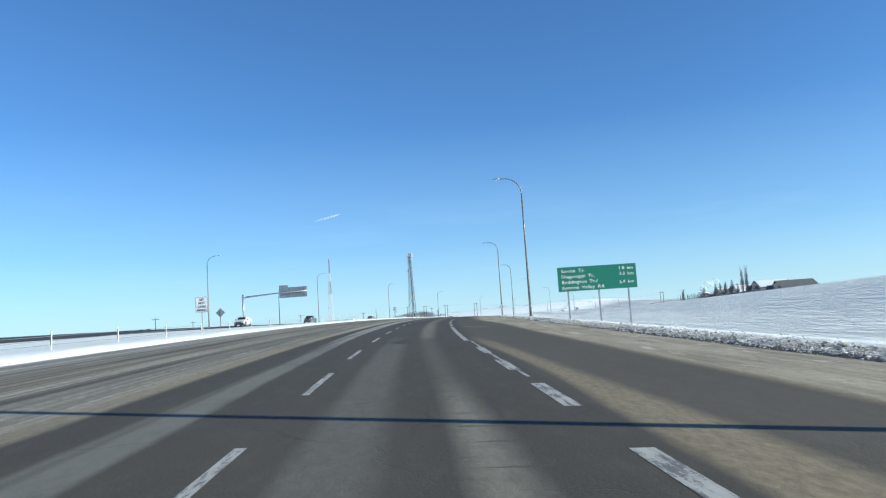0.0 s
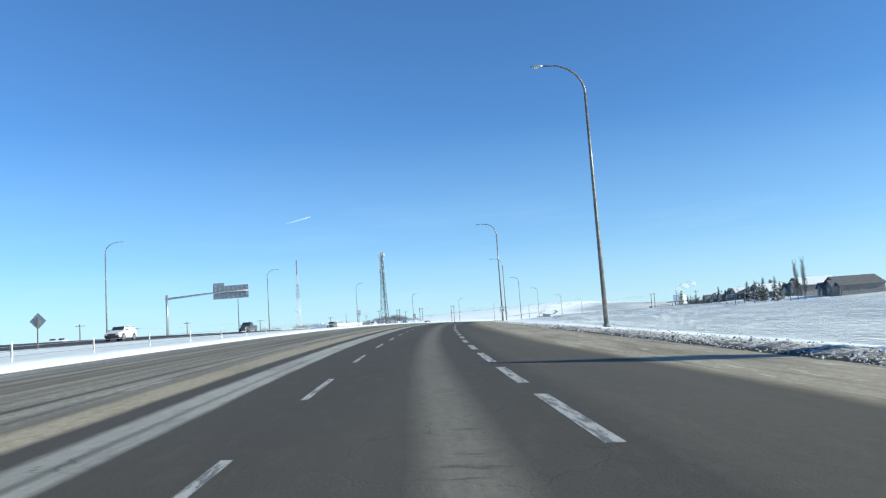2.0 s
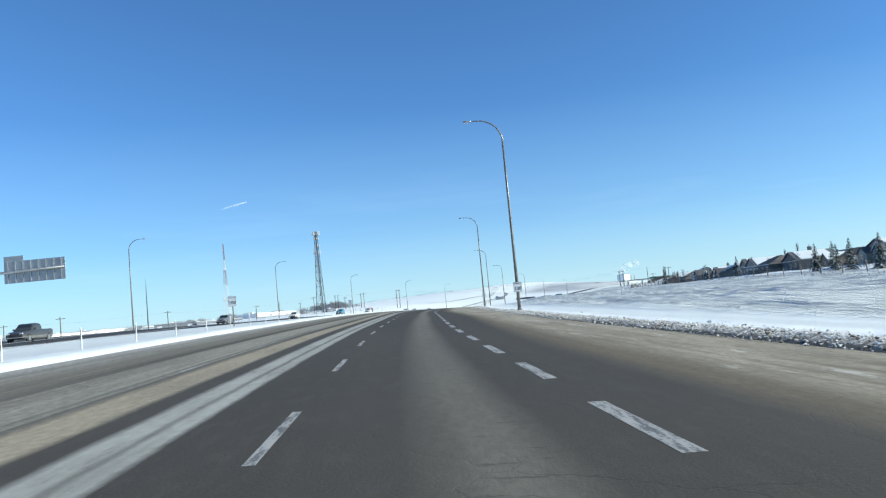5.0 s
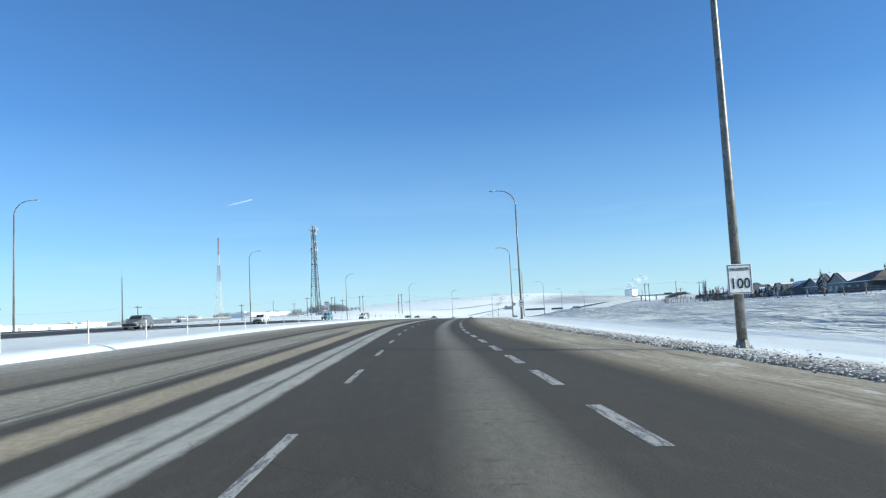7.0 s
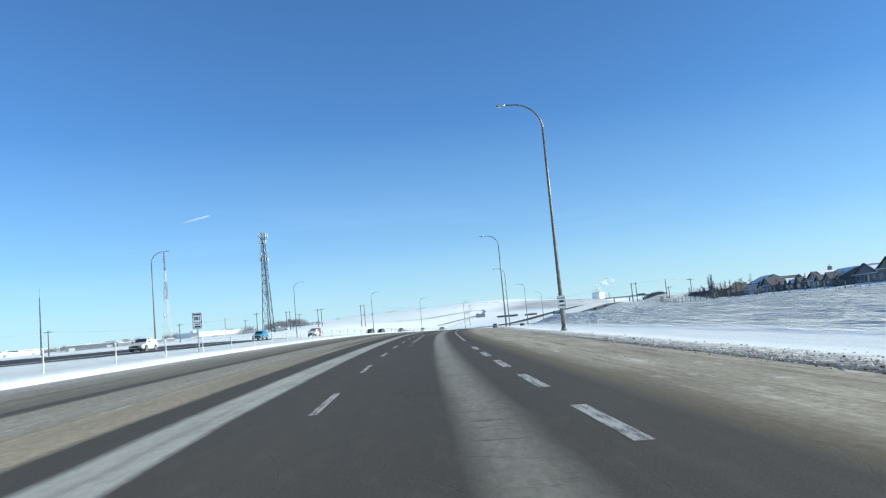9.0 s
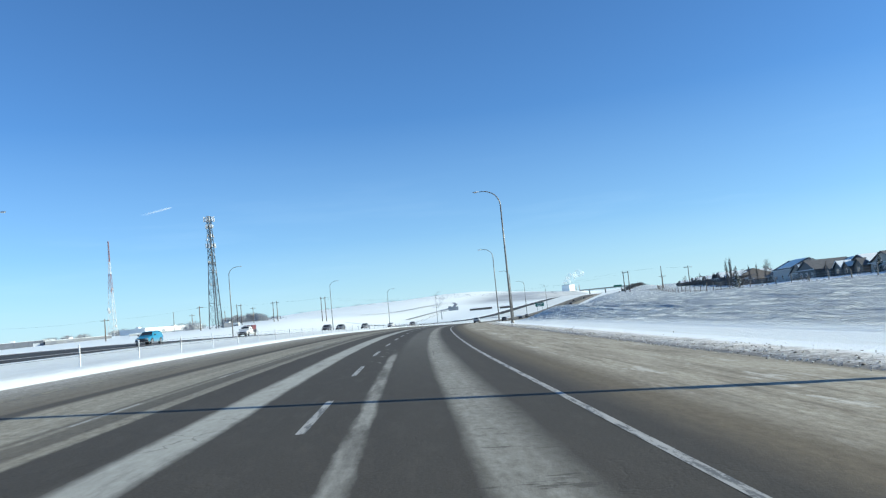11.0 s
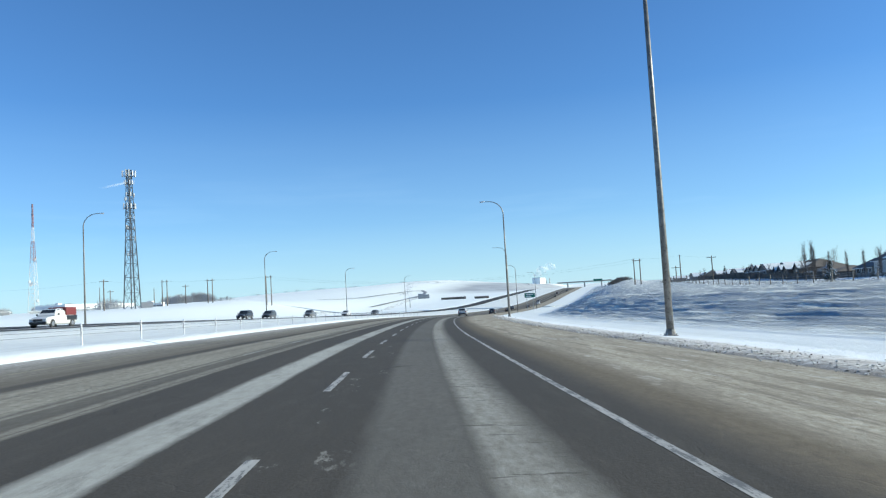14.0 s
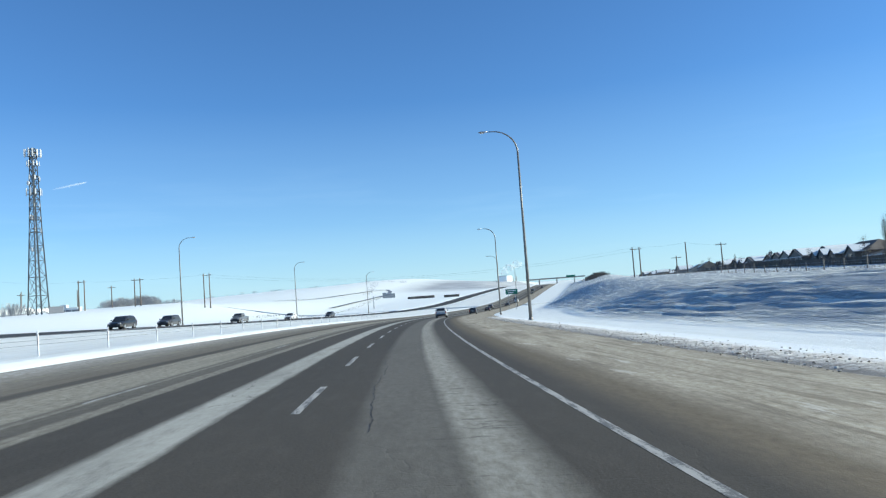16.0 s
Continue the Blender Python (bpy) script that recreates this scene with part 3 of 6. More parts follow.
def bank_mat():
    """Plough-thrown snow, grey with sand and gravel."""
    m, nt, b = material("dirty_ploughed_snow", 0.8)
    co = place(nt)
    along, k, _ = split(nt, plan_uv(nt))
    a = noise_(nt, co, 0.9, 6, 0.7)
    g = noise_(nt, co, 4.5, 7, 0.82)
    c = ramp(nt, a, [(0.3, (0.48, 0.44, 0.385)), (0.5, (0.70, 0.675, 0.63)), (0.7, (0.84, 0.83, 0.80))])
    grit = ramp(nt, math_(nt, "ADD", g, ramp(nt, k, [(0.0, 0.24), (0.1, 0.12), (0.35, 0.06), (0.55, -0.03), (0.75, -0.2), (1.0, -0.4)])), [(0.52, 0.0), (0.62, 1.0)])
    late = ramp(nt, math_(nt, "DIVIDE", along, 500.0, True), [(0.4, 1.0), (0.54, 0.7)])
    c = mix(nt, math_(nt, "MULTIPLY", grit, late), c, (0.17, 0.145, 0.115))
    c = mix(nt, ramp(nt, math_(nt, "ADD", k, math_(nt, "MULTIPLY", a, 0.3)), [(0.68, 0.0), (0.85, 1.0)]), c, (0.89, 0.915, 0.91))
    foot = math_(nt, "MULTIPLY", ramp(nt, k, [(0.10, 1.0), (0.17, 0.0)]), ramp(nt, math_(nt, "DIVIDE", along, 300.0, True), [(0.3, 0.95), (0.7, 0.6), (0.95, 0.25)]))
    c = mix(nt, foot, c, (0.05, 0.044, 0.037))
    nt.links.new(c, b.inputs["Base Color"])
    bump(nt, b, g, 0.7, 0.04)
    return m


def glass_mat(name, tint=(0.03, 0.035, 0.04)):
    m, _, b = material(name, 0.08)
    b.inputs["Base Color"].default_value = (*tint, 1)
    b.inputs["Specular IOR Level"].default_value = 0.8
    return m


def paint_mat(name, col):
    """Car paint under a film of road salt."""
    m, nt, b = material(name, 0.35)
    co = nt.nodes.new("ShaderNodeTexCoord").outputs["Object"]
    _, _, z = split(nt, co)
    salt = math_(nt, "MULTIPLY", noise_(nt, co, 2.2, 5, 0.65), ramp(nt, z, [(0.15, 1.0), (0.95, 0.25)]))
    c = mix(nt, ramp(nt, salt, [(0.2, 0.0), (0.6, 0.6)]), col, (0.42, 0.41, 0.39))
    nt.links.new(c, b.inputs["Base Color"])
    nt.links.new(ramp(nt, salt, [(0.2, 0.3), (0.6, 0.7)]), b.inputs["Roughness"])
    b.inputs["Coat Weight"].default_value = 0.3
    return m


def leaf_mat(name, lo, hi):
    m, nt, b = material(name, 0.8)
    g = nt.nodes.new("ShaderNodeNewGeometry")
    c = ramp(nt, g.outputs["Random Per Island"], [(0.0, lo), (0.72, hi), (0.8, (0.62, 0.65, 0.68)), (1.0, (0.72, 0.75, 0.78))])
    nt.links.new(c, b.inputs["Base Color"])
    return m


def steam_mat():
    """Thin steam: mostly clear, thicker in curls."""
    m, nt, b = material("steam", 1.0)
    b.inputs["Base Color"].default_value = (0.93, 0.94, 0.95, 1)
    clear = nt.nodes.new("ShaderNodeBsdfTransparent")
    mx = nt.nodes.new("ShaderNodeMixShader")
    co = nt.nodes.new("ShaderNodeTexCoord").outputs["Object"]
    nt.links.new(ramp(nt, noise_(nt, co, 0.09, 5, 0.65), [(0.38, 0.0), (0.66, 0.34)]), mx.inputs[0])
    nt.links.new(clear.outputs[0], mx.inputs[1])
    nt.links.new(b.outputs[0], mx.inputs[2])
    nt.links.new(mx.outputs[0], nt.nodes["Material Output"].inputs[0])
    return m


MAT = {
    "asphalt": asphalt_mat(),
    "white_line": marking_mat("white_road_paint", (0.43, 0.415, 0.385)),
    "faded_line": marking_mat("faded_road_paint", (0.40, 0.39, 0.36)),
    "snow": snow_mat(),
    "bank": bank_mat(),
    "roof_snow": plain("roof_snow", (0.85, 0.87, 0.85), 0.6, 0, 0.06, 0.7, 0.3),
    "galv": plain("galvanised_steel", (0.40, 0.41, 0.42), 0.42, 0.75, 0.18, 2.0, 0.05, (0.55, 0.55, 0.54)),
    "pole_steel": plain("weathered_pole_steel", (0.19, 0.18, 0.165), 0.4, 0.3, 0.5, 2.6, 0.15, (0.035, 0.029, 0.025)),
    "concrete": plain("concrete", (0.36, 0.35, 0.33), 0.85, 0, 0.18, 2.5, 0.3),
    "green": plain("green_sign_sheeting", (0.008, 0.155, 0.105), 0.45, 0, 0.08, 1.0),
    "white_sheet": plain("white_sign_sheeting", (0.78, 0.79, 0.79), 0.45, 0, 0.05, 3.0, 0, (0.55, 0.54, 0.51)),
    "black_sheet": plain("black_sign_film", (0.02, 0.02, 0.022), 0.5, 0, 0.2, 4.0),
    "sign_back": plain("bare_aluminium", (0.34, 0.35, 0.36), 0.5, 0.7, 0.12, 1.5, 0, (0.45, 0.45, 0.44)),
    "post_white": plain("snow_caked_post", (0.72, 0.73, 0.75), 0.7, 0, 0.15, 6.0, 0.3, (0.34, 0.34, 0.34)),
    "cable": plain("steel_cable", (0.33, 0.33, 0.34), 0.5, 0.6, 0.2, 9.0),
    "wood_pole": plain("weathered_timber", (0.145, 0.12, 0.10), 0.85, 0, 0.3, 3.0, 0.3),
    "fence_wood": plain("grey_fence_board", (0.25, 0.22, 0.19), 0.85, 0, 0.3, 1.3, 0.3),
    "lattice": plain("lattice_steel", (0.075, 0.088, 0.10), 0.55, 0.4, 0.2, 0.4),
    "red_mast": plain("red_mast_paint", (0.24, 0.12, 0.115), 0.6, 0, 0.15, 0.3),
    "white_mast": plain("white_mast_paint", (0.55, 0.55, 0.55), 0.6, 0, 0.08, 0.3),
    "antenna": plain("antenna_plastic", (0.5, 0.51, 0.52), 0.5, 0, 0.08, 1.0),
    "wire": plain("black_wire", (0.03, 0.03, 0.032), 0.6, 0, 0.1, 1.0),
    "tyre": plain("tyre_rubber", (0.025, 0.025, 0.026), 0.85, 0, 0.3, 6.0, 0, (0.22, 0.21, 0.20)),
    "rim": plain("alloy_rim", (0.45, 0.45, 0.46), 0.35, 0.8, 0.1, 5.0, 0, (0.3, 0.29, 0.28)),
    "glass": glass_mat("dark_car_glass"),
    "pane": glass_mat("house_window_glass", (0.05, 0.06, 0.075)),
    "lamp_clear": glass_mat("headlight_glass", (0.55, 0.56, 0.57)),
    "lamp_red": glass_mat("tail_light_red", (0.28, 0.012, 0.012)),
    "trim_black": plain("black_plastic", (0.03, 0.03, 0.032), 0.6, 0, 0.2, 5.0, 0, (0.2, 0.195, 0.19)),
    "shingle": plain("dark_shingle", (0.13, 0.127, 0.128), 0.9, 0, 0.3, 1.2, 0.4, (0.12, 0.12, 0.125)),
    "brown_shingle": plain("brown_shingle", (0.165, 0.14, 0.118), 0.9, 0, 0.3, 1.2, 0.4, (0.11, 0.095, 0.08)),
    "yard_board": plain("stained_fence_board", (0.115, 0.092, 0.073), 0.85, 0, 0.35, 0.7, 0.3),
    "steam": steam_mat(),
    "white_trim": plain("white_trim_paint", (0.66, 0.66, 0.65), 0.6, 0, 0.06, 2.0),
    "bark": plain("bark", (0.11, 0.09, 0.075), 0.9, 0, 0.3, 2.5, 0.4),
    "twig": plain("bare_twigs", (0.16, 0.135, 0.115), 0.9, 0, 0.3, 0.8),
    "frost_twig": plain("frosted_twigs", (0.40, 0.40, 0.405), 0.9, 0, 0.3, 0.15),
    "needle": leaf_mat("spruce_needles", (0.012, 0.022, 0.014), (0.035, 0.05, 0.03)),
    "clad_white": plain("white_metal_cladding", (0.70, 0.71, 0.72), 0.55, 0, 0.1, 0.15),
    "clad_pale": plain("pale_metal_cladding", (0.40, 0.41, 0.41), 0.6, 0, 0.15, 0.15),
    "clad_mid": plain("weathered_metal_cladding", (0.27, 0.275, 0.28), 0.6, 0, 0.2, 0.15),
    "clad_grey": plain("grey_metal_cladding", (0.20, 0.21, 0.23), 0.6, 0, 0.2, 0.15),
    "grass": plain("dead_winter_grass", (0.42, 0.38, 0.32), 0.9, 0, 0.3, 0.5),
}
PALE_SIDING = plain("pale_siding_paint", (0.50, 0.50, 0.49), 0.75, 0, 0.12, 0.8, 0.15)
SIDING = [plain("siding_paint", c, 0.75, 0, 0.15, 0.8, 0.15) for c in ((0.22, 0.21, 0.20), (0.26, 0.215, 0.17), (0.33, 0.30, 0.26), (0.17, 0.16, 0.15), (0.23, 0.18, 0.145), (0.38, 0.345, 0.30))]


# ---- ground, roads, markings, snow banks ----
def grid_s():
    return np.concatenate([np.arange(-1500, -100, 100), np.arange(-100, -10, 10), np.arange(-10, 480, 1.5), np.arange(480, 720, 3), np.arange(700, 1400, 20), np.arange(1400, 4700, 150)])


def lip(p):
    """One wind-cut step of snow: a steep face on one side, a long tail on the other."""
    p -= math.floor(p)
    return p / 0.22 if p < 0.22 else ((1 - p) / 0.78) ** 1.4


def sastrugi(s, u):
    """Height of the wind-cut drifts in the open field."""
    bend = noise.noise((s * 0.022, u * 0.06, 1.0))
    jag = noise.noise((s * 0.11, u * 0.3, 4.0))
    big = lip(u / 2.0 + 1.9 * bend + 0.75 * jag) * smooth_step(-0.3, 0.15, noise.noise((s * 0.06, u * 0.3, 2.0)))
    small = lip(u / 0.95 + 1.8 * bend + 0.8 * jag) * smooth_step(-0.25, 0.2, noise.noise((s * 0.13, u * 0.5, 6.0)))
    late = smooth_step(200, 300, s)
    tiny = lip(u / 0.62 + 1.2 * bend + 0.9 * jag) * smooth_step(-0.2, 0.2, noise.noise((s * 0.2, u * 0.6, 9.0)))
    return (0.17 - 0.15 * late) * big + (0.11 - 0.03 * late) * small + 0.075 * late * tiny + (0.06 - 0.04 * late) * noise.noise((s * 0.03, u * 0.11, 8.0)) + 0.07 * noise.noise((s * 0.33, u * 1.1, 3.0))


def smooth_step(a, b, x):
    k = min(max((x - a) / (b - a), 0.0), 1.0)
    return k * k * (3 - 2 * k)


def build_ground():
    us = np.concatenate([-np.array([4000, 3000, 2200, 1600, 1200, 900, 700, 550, 430, 340, 270, 220, 185, 160, 140, 125, 112, 100, 90, 82, 75, 68, 62, 57, 54, 52, 51.4, 50.8, 46, 40, 35, 34.5, 34, 33]), np.arange(-31, -14, 2.0), np.array([-13.4, -12.6, -12.2, -11.9, -11.6, -11.3, -11.0, -7, -3, 1, 5, 8, 9.1, 9.4, 9.7, 10.3, 11]), np.arange(12, 46, 0.2), np.arange(46, 66, 0.3), np.array([67, 70, 74, 80, 90, 105, 125, 150, 190, 250, 330, 450, 620, 850])])
    ss = grid_s()

    def zf(s, u):
        z = ground_z(s, u)
        flat, side = s.ravel(), u.ravel()
        amp = 0.05 * smooth(-53, -60, u) + 0.03 * smooth(-14, -16, u) * smooth(-33, -31, u)
        amp = (amp * smooth(700, 560, s)).ravel()
        field = (smooth(13.5, 17.5, u) * smooth(84, 66, u) * (0.12 + 0.88 * smooth(80, 190, s)) * smooth(730, 690, s)).ravel()
        out = np.zeros(len(flat))
        for i, (a, b) in enumerate(zip(flat, side)):
            if amp[i] > 0.004 and -30 < a < 700 and -130 < b:
                out[i] = amp[i] * noise.noise((a * 0.075 + 0.05 * b, b * 0.36, 0.0))
            elif field[i] > 0.004 and a > -30:
                out[i] = field[i] * sastrugi(a, b)
        roll = 0.0016 * np.maximum(np.hypot(s - 300, u) - 700, 0)
        hill = roll * np.array([noise.noise((a * 0.0011, b * 0.0016, 9.0)) for a, b in zip(flat, side)]).reshape(s.shape)
        return z + out.reshape(s.shape) + hill

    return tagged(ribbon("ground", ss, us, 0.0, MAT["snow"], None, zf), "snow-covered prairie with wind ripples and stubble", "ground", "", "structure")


build_ground()
ROAD_S = np.concatenate([np.arange(-100, 0, 10), np.arange(0, 480, 2.0), np.arange(480, 720, 5), np.arange(720, 1400, 20)])
road = tagged(ribbon("road", ROAD_S, [-11.7, -9.2, -5.55, -1.85, 1.85, 5.5, 9.55], 0.0, MAT["asphalt"]), "grey asphalt carriageway streaked with salt and sand", "road", "", "structure")


def on_z(s, u):
    return zc(s) + far_level(s) + bank_on(u) * (1 - smooth(600, 800, s))


ON_ASPHALT = plain("oncoming_asphalt", (0.026, 0.026, 0.027), 0.9, 0, 0.3, 0.2, 0.1, (0.05, 0.049, 0.047))
road_oncoming = tagged(ribbon("road_oncoming", ROAD_S[ROAD_S <= 600], [-51.2, -47, -43, -39, -34.4], 0.02, ON_ASPHALT, None, on_z), "dark asphalt carriageway beyond the snowy median", "road", "", "structure")
tagged(ribbon("road_oncoming_far", ROAD_S[ROAD_S >= 600], [-46.5, -43, -40, -36.8], 0.02, ON_ASPHALT, None, on_z), "dark asphalt carriageway climbing the far slope", "road", "", "structure")


def stripe(name, s0, s1, u, width, mat, parent, lift=0.003, step=2.0, zf=None):
    n = max(2, int((s1 - s0) / step) + 1)
    return ribbon(name, np.linspace(s0, s1, n), [u - width / 2, u + width / 2], lift, mat, parent, zf)


WHITE = MAT["white_line"]
DASH_K = (-2, 0, 2, 3, 4, 5, 6, 7, 8, 9, 14, 15, 16, 17, 18, 19, 20, 21, 22, 23, 24, 30, 31, 32, 33, 34, 35, 36, 37, 39, 40, 70)
DASH_END = (-9.5, 7.6, 24.2, 34.1, 43.6, 52.7, 61.3, 70.3, 79.1, 87.5, 131.2, 139.8, 148.5, 157.1, 165.5, 174.1, 182.0, 190.0, 199.1, 207.5, 216.8, 269.8, 278.9, 287.8, 296.9, 305.1, 313.6, 322.3, 331.3, 347.6, 357.0, 618.0)
for k in range(-2, 66):
    e = float(np.interp(k, DASH_K, DASH_END))
    ln = float(np.interp(e, (0, 34, 60, 80, 130, 200, 260, 300), (3.6, 4.3, 3.8, 3.7, 3.1, 3.1, 3.6, 3.6)))
    stripe("lane_dash", e - ln, e, -1.9, 0.12, WHITE, road, step=1.1)
    if k % 3 != 1:
        stripe("lane_dash", e - 1.4, e + 1.6, -5.6, 0.08, MAT["faded_line"], road, step=1.1)
for k in range(-8, 19):
    e = float(np.interp(k, (-8, 0, 1, 2, 4, 5, 6, 7, 8, 9, 12, 13, 14, 15, 18), (86.7, 133.4, 139.3, 145.4, 156.4, 162.2, 167.6, 173.4, 178.6, 184.1, 201.0, 206.8, 213.1, 219.0, 236.2)))
    stripe("lane_dash", e - 3.1, e, 1.8, 0.22, WHITE, road, step=1.0)
for a, b in ((52.9, 57.3), (59.2, 63.1), (65.0, 69.4), (71.7, 75.3), (78.0, 81.2)):
    stripe("lane_dash", a, b, 1.76, 0.22, WHITE, road, step=1.0)
for e in (7.0, 12.8, 18.4, 24.1):
    stripe("lane_dash", e - 2.9, e, 1.86, 0.24, WHITE, road, step=1.0)
stripe("edge_line", 14, 29, 1.9, 0.07, WHITE, road)
stripe("edge_line", 29, 50.5, 1.74, 0.2, WHITE, road)
stripe("edge_line", 246, 640, 1.81, 0.12, WHITE, road)
stripe("edge_line", -60, 640, -9.3, 0.12, marking_mat("yellow_road_paint", (0.30, 0.265, 0.17)), road)
stripe("edge_line", -60, 640, -34.9, 0.12, WHITE, road_oncoming, 0.03, 4.0, on_z)
stripe("edge_line", -60, 640, -50.6, 0.12, WHITE, road_oncoming, 0.03, 4.0, on_z)


def merge_arrow(s, u):
    """Slim worn mark lying slantwise across the merging lane."""
    pts = [(0, 0), (-1.5, 0.85), (-2.9, 1.62), (-3.15, 1.58), (-1.75, 0.8), (-0.3, 0.03)]
    vs = []
    uv = []
    for a, b in pts:
        x, y = plan(s + a, u + b)
        vs.append((x, y, road_z(s + a, u + b) + 0.006))
        uv.append((s + a, u + b))
    mesh_ob("merge_arrow", vs, [tuple(range(len(pts)))], WHITE, road, True, "", uv)


merge_arrow(50.4, 2.5)


def road_patch(s, u, ln, w):
    """Tar repair, a thumb proud of the old surface."""
    r = random.Random(int(s * 9))
    rows = np.linspace(-ln / 2, ln / 2, 9)
    lo = [u - w / 2 * (0.55 + 0.45 * math.cos(a / ln * 2.6)) + r.uniform(-0.10, 0.06) for a in rows]
    hi = [u + w / 2 * (0.75 + 0.25 * math.cos(a / ln * 2.6)) + r.uniform(-0.05, 0.06) for a in rows]
    for name, grow, lift, mat in (("worn_rim", 0.045, 0.004, RIM), ("tar_patch", 0.0, 0.008, TAR)):
        vs = []
        for i, a in enumerate(rows):
            e = a * (1 + 2 * grow / ln)
            for b in (lo[i] - grow * r.uniform(0.2, 2.4), hi[i] + grow * r.uniform(0.1, 1.2)):
                vs.append((*plan(s + e, b), road_z(s + e, b) + lift))
        mesh_ob(name, vs, [(2 * i, 2 * i + 1, 2 * i + 3, 2 * i + 2) for i in range(8)], mat, road)


RIM = plain("broken_asphalt_edge", (0.085, 0.077, 0.067), 0.85, 0, 0.3, 7.0, 0.4, (0.05, 0.048, 0.045))
TAR = plain("tar_patch", (0.034, 0.031, 0.028), 0.8, 0, 0.25, 5.0, 0.3, (0.075, 0.068, 0.06))
for s, u, ln, w in ((29.0, -0.85, 0.75, 0.72), (30.4, -0.62, 0.5, 0.45), (31.3, -0.66, 0.25, 0.3), (28.1, -0.8, 0.3, 0.4), (47.5, -0.7, 0.3, 0.45)):
    road_patch(s, u, ln, w)



def crack(s0, s1, u, seed):
    """Open crack that wanders along the lane."""
    r = random.Random(seed)
    vs, n = [], int((s1 - s0) / 0.16)
    for i in range(n):
        s = s0 + (s1 - s0) * i / n
        u += r.gauss(0, 0.013)
        w = r.uniform(0.002, 0.010)
        for e in (-w, w):
            vs.append((*plan(s, u + e), road_z(s, u + e) + 0.004))
    mesh_ob("crack", vs, [(2 * i, 2 * i + 1, 2 * i + 3, 2 * i + 2) for i in range(n - 1)], TAR, road)


for s0, s1, u, seed in ((25.0, 31.5, -0.42, 1), (286.5, 290.5, 0.1, 2), (369, 381, -0.85, 3), (274, 277, 0.2, 4)):
    crack(s0, s1, u, seed)


def cross_crack(s, u0, u1, seed):
    """Sealed crack from side to side of the lanes."""
    r = random.Random(seed)
    vs, n = [], int((u1 - u0) / 0.15)
    for i in range(n + 1):
        u = u0 + (u1 - u0) * i / n
        s += r.gauss(0, 0.025)
        w = r.uniform(0.025, 0.06)
        for e in (-w, w):
            vs.append((*plan(s + e, u), road_z(s + e, u) + 0.004))
    mesh_ob("crack", vs, [(2 * i, 2 * i + 2, 2 * i + 3, 2 * i + 1) for i in range(n)], TAR, road)


cross_crack(347.2, -7.2, 2.2, 5)
cross_crack(332.6, -1.0, -0.6, 6)
cross_crack(364.0, -6.0, 1.6, 7)


def edge_u(s):
    """Where the snow ridge begins beside our shoulder."""
    return 8.9 - 1.75 * smooth(55, 165, s)


def build_bank(name, s0, s1, u0, width, height, rough, label, step, cols, mat):
    ss = np.arange(s0, s1, step)
    s, k = np.meshgrid(ss, np.linspace(0, 1, cols), indexing="ij")
    u = (edge_u(s) if u0 is None else u0) + k * width
    x, y = plan(s, u)
    hump = np.minimum(1, k * 3.2) * (1 - k) ** 0.7
    wob = np.array([0.55 + 0.5 * noise.noise((a * 0.13, b * 0.5, 2.0)) + rough * noise.noise((a * 0.9, b * 1.7, 3.0)) + rough * 0.9 * noise.noise((a * 2.6, b * 4.3, 7.0)) for a, b in zip(s.ravel(), u.ravel())]).reshape(s.shape)
    tall = height * (1 - 0.62 * smooth(90, 220, s)) if u0 is None else height
    z = ground_z(s, u, True) - 0.02 + 0.036 * np.minimum(1, k * 8) + tall * hump * np.maximum(wob, 0.1)
    n, c = s.shape
    i = np.arange(n * c).reshape(n, c)
    faces = np.stack([i[:-1, :-1], i[:-1, 1:], i[1:, 1:], i[1:, :-1]], -1).reshape(-1, 4).tolist()
    uv = np.stack([s, k if mat == "bank" else u], -1).reshape(-1, 2)
    ob = mesh_ob(name, np.stack([x, y, z], -1).reshape(-1, 3), faces, MAT[mat], None, False, "", uv)
    return tagged(ob, label, "snow bank", "", "structure")


build_bank("snow_bank_right", -12, 470, None, 3.2, 0.23, 0.5, "low ridge of dirty plough-thrown snow along the shoulder", 0.35, 17, "bank")
build_bank("snow_bank_left", -12, 470, -11.3, -2.0, 0.14, 0.25, "smooth low ridge of white snow beside the median", 1.0, 9, "snow")


